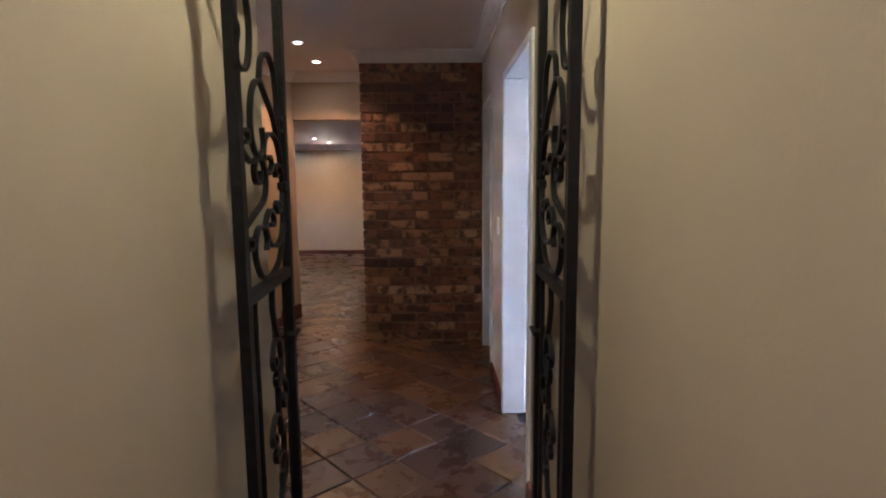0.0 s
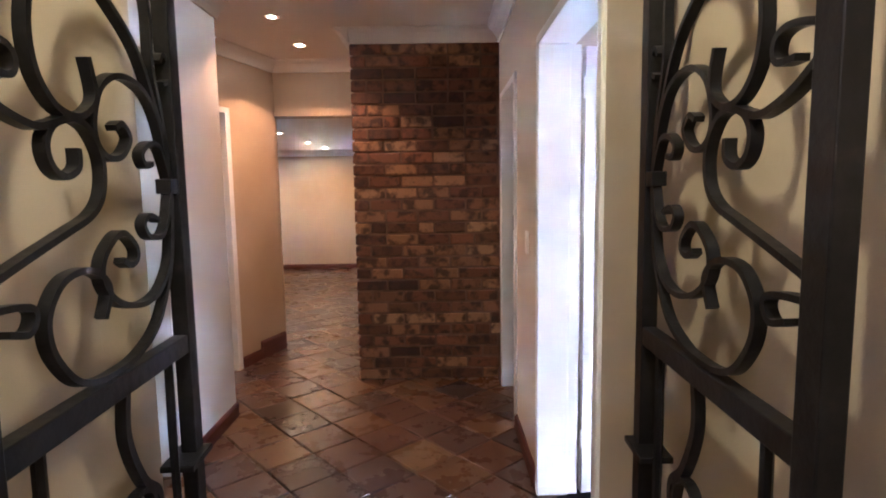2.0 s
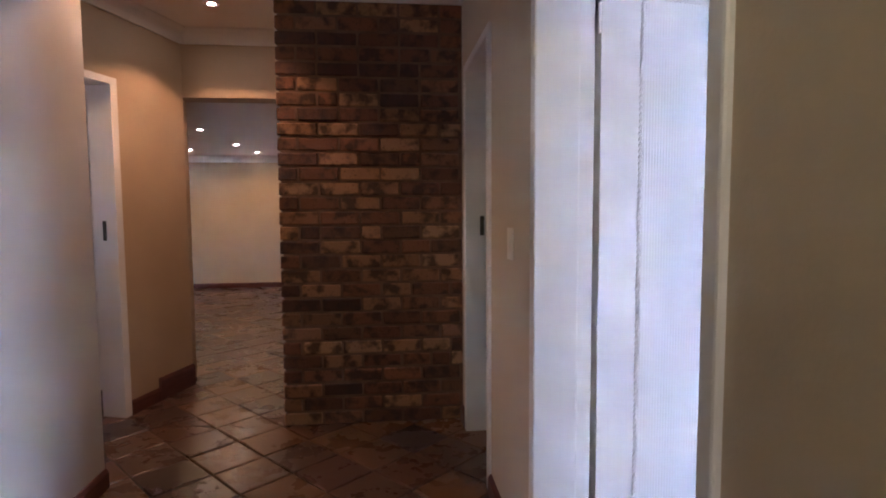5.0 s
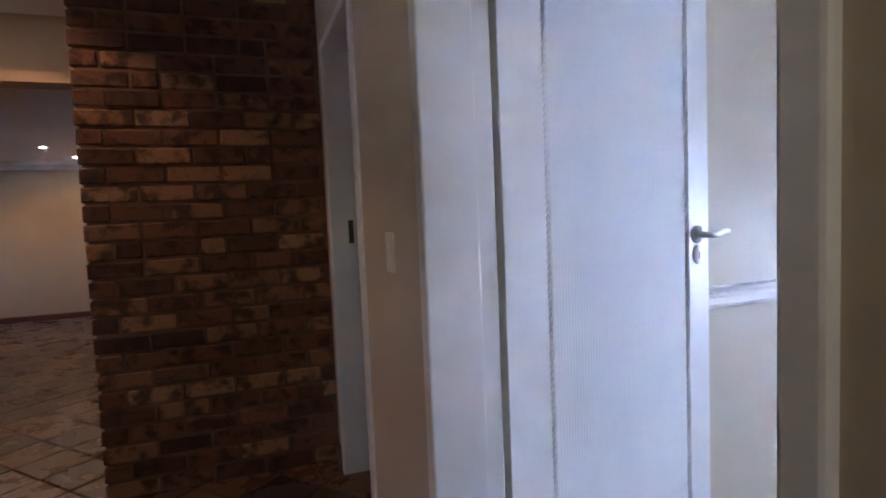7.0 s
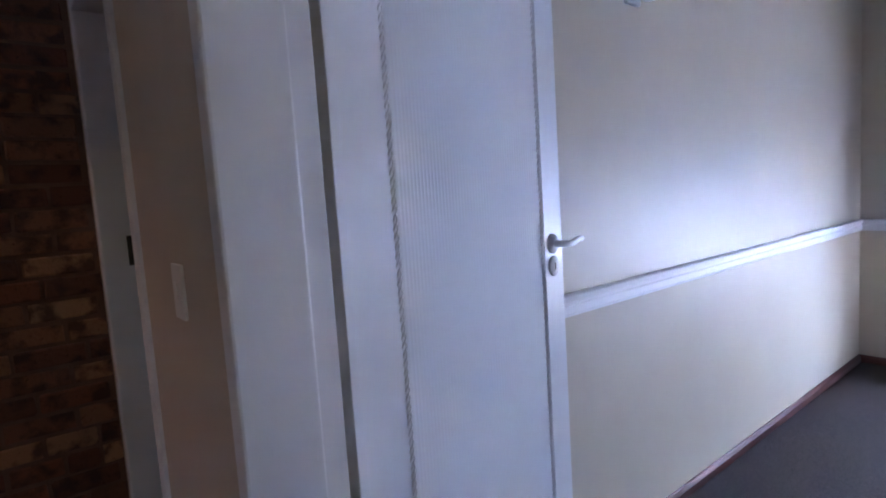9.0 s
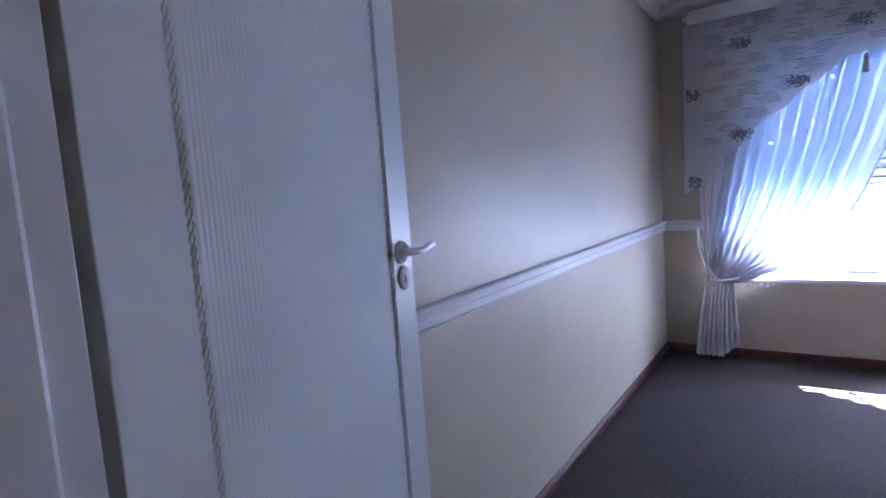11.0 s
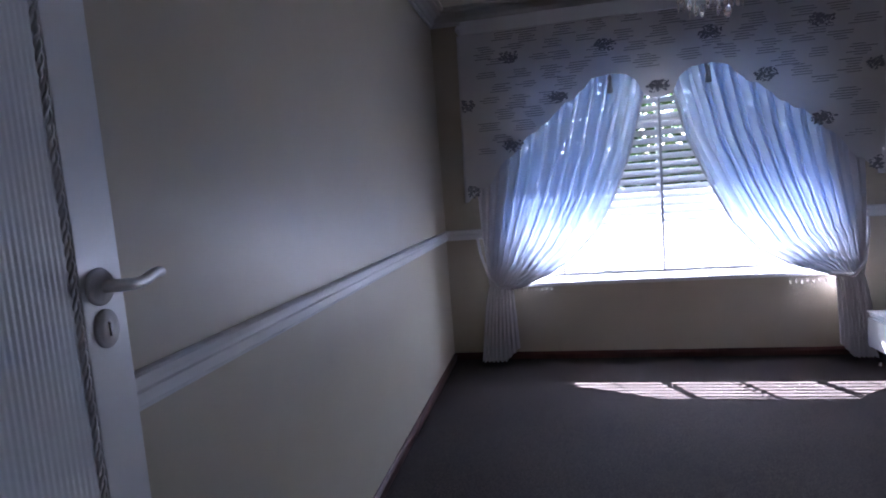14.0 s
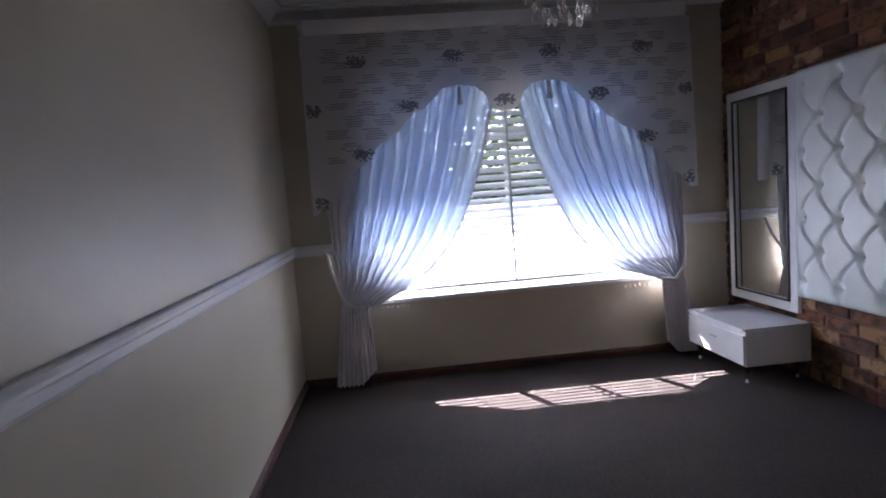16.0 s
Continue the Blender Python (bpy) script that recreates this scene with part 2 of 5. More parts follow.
# the thin linen lets some daylight through
vn, vl = M_VALANCE.node_tree.nodes, M_VALANCE.node_tree.links
glow, both = vn.new("ShaderNodeBsdfTranslucent"), vn.new("ShaderNodeMixShader")
glow.inputs["Color"].default_value = (0.78, 0.76, 0.78, 1)
both.inputs[0].default_value = 0.42
vl.new(vn["Principled BSDF"].outputs[0], both.inputs[1]), vl.new(glow.outputs[0], both.inputs[2])
vl.new(both.outputs[0], vn["Material Output"].inputs["Surface"])
M_PRINT = fabric("grey_print", (0.20, 0.20, 0.23), (0.30, 0.30, 0.33))
M_PRINT_SOFT = fabric("faded_grey_print", (0.30, 0.29, 0.31), (0.38, 0.37, 0.39))
M_LEATHER = painted("white_leatherette", (0.74, 0.78, 0.77), (0.78, 0.82, 0.81), 0.38, 150, 0.12)
M_SLAT = painted("white_blind_slat", (0.66, 0.68, 0.72), (0.72, 0.74, 0.77), 0.5, 30, 0.05)
M_TAPE = fabric("blind_tape", (0.42, 0.44, 0.48), (0.50, 0.52, 0.56))


def glass(name, rough=0.0, ior=1.45):
    m, n, l, b = material(name, rough)
    b.inputs["Transmission Weight"].default_value = 1.0
    b.inputs["IOR"].default_value = ior
    return m


M_GLASS = glass("window_glass", 0.0, 1.02)
M_CRYSTAL = glass("crystal", 0.0, 1.55)
# warm tint puts the drops' warm reflections into the glass colour
M_CRYSTAL.node_tree.nodes["Principled BSDF"].inputs["Base Color"].default_value = (1.0, 0.93, 0.86, 1)


def glow(name, colour, strength):
    m, n, l, b = material(name, 0.4)
    b.inputs["Emission Color"].default_value = (*colour, 1)
    b.inputs["Emission Strength"].default_value = strength
    return m


M_BULB = glow("lit_bulb", (1.0, 0.85, 0.62), 1.2)
M_FROST = painted("frosted_shade", (0.74, 0.74, 0.74), (0.78, 0.78, 0.78), 0.3, 20, 0.02)


def foliage():
    m, n, l, b = material("hedge_leaves", 0.55)
    rnd = n.new("ShaderNodeNewGeometry").outputs["Random Per Island"]
    r = ramp(n, [(0, (0.03, 0.06, 0.015)), (0.5, (0.06, 0.12, 0.025)), (1, (0.12, 0.17, 0.04))])
    l.new(rnd, r.inputs["Fac"])
    l.new(r.outputs["Color"], b.inputs["Base Color"])
    return m


M_LEAF = foliage()
M_PAVING = painted("light_paving", (0.46, 0.43, 0.38), (0.56, 0.53, 0.48), 0.85, 40, 0.5, 2)

# ---- building helpers ----
def box(bm, x0, y0, z0, x1, y1, z1, bevel=0.0):
    """Adds an axis-aligned box."""
    r = bmesh.ops.create_cube(bm, size=1.0)
    vs = r["verts"]
    for v in vs:
        v.co = Vector((x0 + (v.co.x + 0.5) * (x1 - x0), y0 + (v.co.y + 0.5) * (y1 - y0), z0 + (v.co.z + 0.5) * (z1 - z0)))
    if bevel:
        es = list({e for v in vs for e in v.link_edges})
        bmesh.ops.bevel(bm, geom=es, offset=bevel, segments=2, affect="EDGES", profile=0.5)
    return vs


def boxes(*rows, bevel=0.0):
    bm = bmesh.new()
    for r in rows:
        box(bm, *r, bevel=bevel)
    return bm


def mesh_of(name, bm, mat, smooth=False):
    me = bpy.data.meshes.new(name)
    bmesh.ops.recalc_face_normals(bm, faces=bm.faces)
    if smooth:
        for f in bm.faces:
            f.smooth = True
    bm.to_mesh(me)
    bm.free()
    me.materials.append(mat)
    return me


def part(name, bm, mat, parent=None, label="", smooth=False):
    ob = new(name, mesh_of(name, bm, mat, smooth))
    if parent is not None:
        ob.parent = parent
    if label:
        ob["label"] = label
    return ob


def structure(name, bm, mat, label, category, smooth=False):
    return tagged(part(name, bm, mat, None, "", smooth), label, category, "", "structure")


def thing(name, label, category, x=0, y=0, z=0, rz=0, group=""):
    ob = new(name)
    ob.matrix_world = pose(x, y, z, 0, 0, rz)
    return tagged(ob, label, category, group)


def sweep(bm, pts, w, h, side=Vector((1, 0, 0)), taper=1.0):
    """A flat bar of width w (along side) and thickness h swept along points."""
    n = len(pts)
    rings = []
    for i, p in enumerate(pts):
        p = Vector(p)
        t = (Vector(pts[min(i + 1, n - 1)]) - Vector(pts[max(i - 1, 0)])).normalized()
        up = t.cross(side)
        up = up.normalized() if up.length > 1e-6 else Vector((0, 0, 1))
        k = 1 + (taper - 1) * i / max(n - 1, 1)
        rings.append([bm.verts.new(p + side * (sx * w / 2) + up * (sz * h / 2 * k)) for sx, sz in ((-1, -1), (1, -1), (1, 1), (-1, 1))])
    for a, c in zip(rings, rings[1:]):
        for j in range(4):
            bm.faces.new((a[j], a[(j + 1) % 4], c[(j + 1) % 4], c[j]))
    bm.faces.new(rings[0][::-1]), bm.faces.new(rings[-1])


def tube(bm, pts, radius, seg=8, taper=1.0):
    n = len(pts)
    rings = []
    for i, p in enumerate(pts):
        t = (Vector(pts[min(i + 1, n - 1)]) - Vector(pts[max(i - 1, 0)])).normalized()
        a = t.orthogonal().normalized() if abs(t.z) > 0.9 else t.cross(Vector((0, 0, 1))).normalized()
        c = t.cross(a)
        k = radius * (1 + (taper - 1) * i / max(n - 1, 1))
        rings.append([bm.verts.new(Vector(p) + (a * math.cos(q) + c * math.sin(q)) * k) for q in (2 * math.pi * j / seg for j in range(seg))])
    for a, c in zip(rings, rings[1:]):
        for j in range(seg):
            bm.faces.new((a[j], a[(j + 1) % seg], c[(j + 1) % seg], c[j]))
    bm.faces.new(rings[0][::-1]), bm.faces.new(rings[-1])


def lathe(bm, profile, seg=20, at=(0, 0, 0), axis="z"):
    """Turns (radius, height) pairs round an axis."""
    at = Vector(at)
    rings = []
    for r, h in profile:
        ring = []
        for j in range(seg):
            a = 2 * math.pi * j / seg
            c, s = r * math.cos(a), r * math.sin(a)
            ring.append(bm.verts.new(at + (Vector((c, s, h)) if axis == "z" else Vector((c, h, s)) if axis == "y" else Vector((h, c, s)))))
        rings.append(ring)
    for a, c in zip(rings, rings[1:]):
        for j in range(seg):
            bm.faces.new((a[j], a[(j + 1) % seg], c[(j + 1) % seg], c[j]))
    bm.faces.new(rings[0][::-1]), bm.faces.new(rings[-1])


def extrude_profile(bm, profile, a, c, inward):
    """Extrudes (out, z) profile points along the line a-c; out runs along inward."""
    a, c, inward = Vector((*a, 0)), Vector((*c, 0)), Vector((*inward, 0)).normalized()
    ends = [[bm.verts.new(p + inward * o + Vector((0, 0, z))) for o, z in profile] for p in (a, c)]
    k = len(profile)
    for j in range(k):
        bm.faces.new((ends[0][j], ends[0][(j + 1) % k], ends[1][(j + 1) % k], ends[1][j]))
    bm.faces.new(ends[0][::-1]), bm.faces.new(ends[1])


# ---- plan ----
CEIL = 2.55
ROOM_F = -0.045                    # carpet level in the bedroom
XR, WALL_T = 0.62, 0.15            # hall side of the wall with the two doors
XRI = XR + WALL_T                  # bedroom side
YB = 5.01                          # face of the brick wall
D1 = (2.468, 3.44)                  # outer edges of the bedroom door frame
D2 = (4.12, 4.86)
XL = -1.146                        # left wall of the hall
XC = -0.378                        # left wall of the passage
ROOM_X1, ROOM_Y0, ROOM_Y1 = 4.95, 0.50, 3.67
FRAME_W, DOOR_H = 0.05, 2.03
HEAD = DOOR_H + 0.04
WIN_Y, WIN_Z = (1.0, 3.15), (0.53, 2.12)
A0, A1 = (-1.74, 4.38), (-1.262, 5.914)   # angled wall of the hall, with a door in it

# floors
structure("floor_hall_bed", boxes((-3.6, -1.1, -0.16, XR + 0.08, 11.3, -0.012), (XR + 0.08, 3.72, -0.16, 2.6, 11.3, -0.012)), M_GROUT, "dark grout bed under the slate tiles", "floor")
structure("floor_bedroom", boxes((XR + 0.08, 0.35, -0.16, 5.0, 3.72, ROOM_F)), M_CARPET, "grey-brown short-pile carpet, wall to wall", "floor")
structure("ceiling", boxes((-3.6, -1.1, CEIL, 5.2, 6.1, CEIL + 0.12)), M_CEIL, "smooth off-white painted ceiling", "ceiling")
structure("ceiling_lounge", boxes((-6.2, 6.1, 2.17, 2.6, 11.3, CEIL + 0.12)), M_CEIL, "white lounge ceiling with lit downlights", "ceiling")

# wall with the two doors
bm = boxes((XR, -1.1, 0, XRI, D1[0], CEIL), (XR, D1[1], 0, XRI, D2[0], CEIL), (XR, D2[1], 0, XRI, 6.1, CEIL),
           (XR, D1[0], HEAD, XRI, D1[1], CEIL), (XR, D2[0], HEAD, XRI, D2[1], CEIL))
structure("wall_east", bm, M_WALL, "beige painted plaster wall with two white door frames", "wall")
# passage and hall, left side
structure("wall_passage", boxes((XC - 0.15, -1.1, 0, XC, 2.02, CEIL), (XL - 0.15, 1.87, 0, XC - 0.15, 2.02, CEIL)), M_WALL, "cream painted passage wall behind the open gate", "wall")
LO = (2.66, 3.63)
structure("wall_west", boxes((XL - 0.15, LO[1], 0, XL, 4.38, CEIL), (XL - 0.15, 2.02, 0, XL, LO[0], CEIL), (XL - 0.15, LO[0], 2.075, XL, LO[1], CEIL)),
          painted("pale_lilac_wall_paint", (0.62, 0.60, 0.58), (0.66, 0.64, 0.62), 0.5), "pale painted plaster wall with a plain doorway", "wall")
structure("wall_recess", boxes((-2.0, 4.25, 0, XL - 0.15, 4.379, CEIL)), M_WALL, "beige wall closing the hall recess", "wall")


def angled(bm, s0, s1, z0, z1, t0, t1):
    """A box along the angled wall, s metres from A0, t metres behind its face."""
    a = Vector((*A0, 0))
    d = (Vector((*A1, 0)) - a).normalized()
    nrm = Vector((-d.y, d.x, 0))
    r = bmesh.ops.create_cube(bm, size=1.0)
    for v in r["verts"]:
        c = v.co
        v.co = a + d * (s0 + (c.x + 0.5) * (s1 - s0)) + nrm * (t0 + (c.y + 0.5) * (t1 - t0)) + Vector((0, 0, z0 + (c.z + 0.5) * (z1 - z0)))


A_LEN = (Vector(A1) - Vector(A0)).length
AD = (0.10, 0.985)
bm = bmesh.new()
angled(bm, -0.3, AD[0], 0, CEIL, 0, 0.14), angled(bm, AD[1], A_LEN, 0, CEIL, 0, 0.14), angled(bm, AD[0], AD[1], HEAD, CEIL, 0, 0.14)
structure("wall_angled", bm, M_TAN, "warm beige plaster wall washed by a downlight", "wall")
# opening to the lounge, lounge walls
structure("wall_header", boxes((-1.3, 5.914, 2.085, XR, 6.1, CEIL)), M_TAN, "beige beam over the wide lounge opening", "wall")
structure("wall_lounge_near", boxes((-6.2, 5.96, 0, -1.30, 6.1, CEIL)), M_TAN, "beige lounge wall beside the opening", "wall")
structure("wall_lounge_far", boxes((-6.2, 11.1, 0, 2.6, 11.3, 2.17)), M_TAN, "beige far wall of the empty lounge", "wall")
structure("wall_lounge_sides", boxes((-6.35, 5.96, 0, -6.2, 8.65, 2.17), (-6.35, 9.1, 0, -6.2, 11.3, 2.17), (-6.35, 8.65, 1.55, -6.2, 9.1, 2.17), (-6.35, 8.65, 0, -6.2, 9.1, 1.05), (2.45, 6.1, 0, 2.6, 11.1, 2.17)), M_TAN, "beige side walls of the lounge", "wall")
structure("wall_side_room", boxes((XRI, 6.0, 0, 2.45, 6.1, CEIL), (2.35, 3.82, 0, 2.45, 6.0, CEIL)), M_WALL, "plain beige walls of the side room", "wall")
structure("floor_lounge_bed", boxes((-6.2, 6.1, -0.16, -3.6, 11.3, -0.012), (-3.6, 5.0, -0.16, -2.0, 6.1, -0.02)), M_GROUT, "grout bed under the lounge tiles", "floor")
structure("wall_passage_end", boxes((-0.55, -1.25, 0, XRI, -1.1, CEIL)), M_WALL, "plain beige wall closing the passage", "wall")
# room with the cupboards
structure("wall_cupboard_room", boxes((-3.75, 1.4, 0, -3.6, 1.6, CEIL), (-3.75, 1.9, 0, -3.6, 4.4, CEIL), (-3.75, 1.6, 0, -3.6, 1.9, 1.2), (-3.75, 1.6, 1.5, -3.6, 1.9, CEIL), (XL - 0.15, 1.3, 0, XL, 1.869, CEIL), (-3.6, 4.3, 0, -1.95, 4.38, CEIL), (-3.6, 1.3, 0, XL - 0.15, 1.4, CEIL)), M_WHITE, "white walls of the cupboard room", "wall")
# bedroom
structure("wall_bedroom_north", boxes((XRI, ROOM_Y1, -0.1, 5.17, ROOM_Y1 + 0.15, CEIL)), M_ROOMWALL, "cream satin-painted wall above and below a dado rail", "wall")
bm = boxes((ROOM_X1, 0.3, -0.1, 5.17, WIN_Y[0], CEIL), (ROOM_X1, WIN_Y[1], -0.1, 5.17, ROOM_Y1, CEIL),
           (ROOM_X1, WIN_Y[0], -0.1, 5.17, WIN_Y[1], WIN_Z[0]), (ROOM_X1, WIN_Y[0], WIN_Z[1], 5.17, WIN_Y[1], CEIL))
structure("wall_window", bm, M_ROOMWALL, "cream wall round the wide curtained window", "wall")
structure("wall_bedroom_core", boxes((XRI, 0.30, -0.1, ROOM_X1, ROOM_Y0 - 0.012, CEIL)), M_MORTAR, "brown mortar of the bedroom brick wall", "wall")
structure("wall_brick_core", boxes((-0.43, YB + 0.008, 0, XR, 6.1, CEIL)), M_MORTAR, "dark mortar of the hall brick wall", "wall")

# trims
CORNICE = [(0, CEIL - 0.095), (0.012, CEIL - 0.095), (0.018, CEIL - 0.08), (0.03, CEIL - 0.06), (0.055, CEIL - 0.035), (0.08, CEIL - 0.024), (0.092, CEIL - 0.012), (0.092, CEIL), (0, CEIL)]
CORNICE_BIG = [(0, CEIL - 0.10), (0.015, CEIL - 0.10), (0.018, CEIL - 0.082), (0.03, CEIL - 0.078), (0.04, CEIL - 0.055), (0.07, CEIL - 0.035), (0.1, CEIL - 0.03), (0.105, CEIL - 0.015), (0.13, CEIL - 0.012), (0.13, CEIL), (0, CEIL)]
bm = bmesh.new()
extrude_profile(bm, CORNICE, (XR, -1.05), (XR, YB), (-1, 0))
extrude_profile(bm, CORNICE, (XR, YB), (-0.44, YB), (0, -1))
extrude_profile(bm, CORNICE, (-0.44, YB - 0.09), (-0.44, 5.914), (-1, 0))
extrude_profile(bm, CORNICE, (-0.44, 5.914), (-1.33, 5.914), (0, -1))
nrm = (A1[1] - A0[1], A0[0] - A1[0])
extrude_profile(bm, CORNICE, A1, A0, nrm)
extrude_profile(bm, CORNICE, (XL, 4.40), (XL, 2.02), (1, 0))
extrude_profile(bm, CORNICE, (XC, 2.02), (XC, -1.05), (1, 0))
structure("trim_cornice_hall", bm, M_CORNICE, "white moulded cornice round the hall", "cornice")
bm = bmesh.new()
extrude_profile(bm, CORNICE_BIG, (XRI, ROOM_Y1), (ROOM_X1, ROOM_Y1), (0, -1))
extrude_profile(bm, CORNICE_BIG, (ROOM_X1, ROOM_Y1), (ROOM_X1, ROOM_Y0), (-1, 0))
extrude_profile(bm, CORNICE_BIG, (ROOM_X1, ROOM_Y0), (XRI, ROOM_Y0), (0, 1))
structure("trim_cornice_bedroom", bm, M_CORNICE, "stepped white bedroom cornice", "cornice")
bm = bmesh.new()
extrude_profile(bm, [(0, 2.06), (0.02, 2.06), (0.07, 2.12), (0.09, 2.17), (0, 2.17)], (-6.2, 11.1), (2.45, 11.1), (0, -1))
structure("trim_cornice_lounge", bm, M_CORNICE, "white lounge cornice", "cornice")


def skirting(name, runs, label, height=0.075, foot=0.0):
    bm = bmesh.new()
    prof = [(0, foot), (0.018, foot), (0.018, foot + height - 0.018), (0.010, foot + height - 0.004), (0.006, foot + height), (0, foot + height)]
    for a, c, inward in runs:
        extrude_profile(bm, prof, a, c, inward)
    return structure(name, bm, M_SKIRT, label, "skirting")


ad = (Vector(A1) - Vector(A0)).normalized()
pt = lambda s: (A0[0] + ad.x * s, A0[1] + ad.y * s)
skirting("baseboard_hall", [((XR, -1.05), (XR, D1[0] - 0.003), (-1, 0)), ((XR, D1[1] + 0.003), (XR, D2[0] - 0.003), (-1, 0)), ((XR, D2[1] + 0.003), (XR, YB), (-1, 0)),
                            ((XL, 4.38), (XL, LO[1]), (1, 0)), ((XL, LO[0]), (XL, 2.02), (1, 0)), ((XC, 2.02), (XC, -1.05), (1, 0)), (pt(A_LEN - 0.362), pt(AD[1] + 0.003), nrm)],
         "dark reddish-brown wooden skirting in the hall", 0.09)
skirting("baseboard_hall_end", [(A1, pt(A_LEN - 0.36), nrm)], "taller dark wooden skirting at the end of the angled wall", 0.155)
skirting("baseboard_lounge", [((-6.2, 11.1), (2.45, 11.1), (0, -1))], "dark wooden skirting along the far lounge wall", 0.08)
skirting("baseboard_bedroom", [((XRI, ROOM_Y1), (ROOM_X1, ROOM_Y1), (0, -1)), ((ROOM_X1, ROOM_Y1), (ROOM_X1, ROOM_Y0), (-1, 0))], "dark reddish-brown skirting above the carpet", 0.052, ROOM_F)
DADO = [(o, 0.962 + (z - 0.914) * 0.87) for o, z in ((0, 0.825), (0.008, 0.825), (0.010, 0.835), (0.018, 0.84), (0.018, 0.868), (0.012, 0.872), (0.012, 0.884), (0.024, 0.89), (0.026, 0.908), (0.020, 0.914), (0, 0.914))]
bm = bmesh.new()
extrude_profile(bm, DADO, (XRI, ROOM_Y1), (ROOM_X1, ROOM_Y1), (0, -1))
extrude_profile(bm, DADO, (ROOM_X1, ROOM_Y1), (ROOM_X1, WIN_Y[1] + 0.02), (-1, 0))
extrude_profile(bm, DADO, (ROOM_X1, WIN_Y[0] - 0.02), (ROOM_X1, ROOM_Y0), (-1, 0))
structure("trim_dado_rail", bm, M_WHITE, "white moulded dado rail round the bedroom", "dado rail")


# ---- door frames ----
def door_frame(name, y0, y1, label, near=FRAME_W):
    """Rebated frame in the wall between hall and bedroom."""
    ob = tagged(new(name), label, "door frame", "", "structure")
    x0, x1 = XR - 0.014, XRI + 0.004
    for a, c, sgn in ((y0, y0 + near, -1), (y1 - FRAME_W, y1, 1)):
        part("jamb", boxes((x0, a, 0.0, x1 - 0.026, c, DOOR_H), bevel=0.006), M_WHITE, ob)
        ra, rc = (a, c - 0.014) if sgn < 0 else (a + 0.014, c)
        part("rebate", boxes((x1 - 0.027, ra, 0.0, x1 + 0.022, rc, DOOR_H), bevel=0.002), M_WHITE, ob)
    part("head", boxes((x0, y0, DOOR_H + 0.001, x1, y1, HEAD + 0.002), bevel=0.004), M_WHITE, ob)
    return ob


frame_1 = door_frame("door_frame_1", *D1, "white painted rebated frame of the bedroom door", 0.042)
frame_2 = door_frame("door_frame_2", *D2, "white painted frame of an open side-room doorway")
part("strike_plate", boxes((XR + 0.070, D2[1] - FRAME_W - 0.0035, 1.13, XR + 0.094, D2[1] - FRAME_W + 0.001, 1.24), bevel=0.001), M_DARKMETAL, frame_2, "dark worn metal strike plate")
frame_3 = tagged(new("door_frame_3"), "white painted frame in the angled hall wall", "door frame", "", "structure")
for a, c in ((AD[0], AD[0] + FRAME_W), (AD[1] - FRAME_W, AD[1])):
    bm = bmesh.new()
    angled(bm, a, c, 0, DOOR_H, -0.014, 0.15)
    part("jamb", bm, M_WHITE, frame_3)
bm = bmesh.new()
angled(bm, AD[0], AD[1], DOOR_H + 0.001, HEAD + 0.002, -0.014, 0.15)
part("head", bm, M_WHITE, frame_3)
bm = bmesh.new()
angled(bm, AD[1] - FRAME_W - 0.003, AD[1] - FRAME_W + 0.001, 1.10, 1.22, 0.06, 0.085)
part("strike_plate", bm, M_DARKMETAL, frame_3, "dark metal strike plate")
# room behind the angled wall
structure("wall_behind_angled", boxes((-3.2, 5.85, 0, -1.75, 5.95, CEIL), (-3.3, 4.4, 0, -3.2, 4.55, CEIL), (-3.3, 4.72, 0, -3.2, 5.95, CEIL), (-3.3, 4.55, 0, -3.2, 4.72, 1.4), (-3.3, 4.55, 1.55, -3.2, 4.72, CEIL)), M_WHITE, "white tiled-looking wall of the room beyond", "wall")

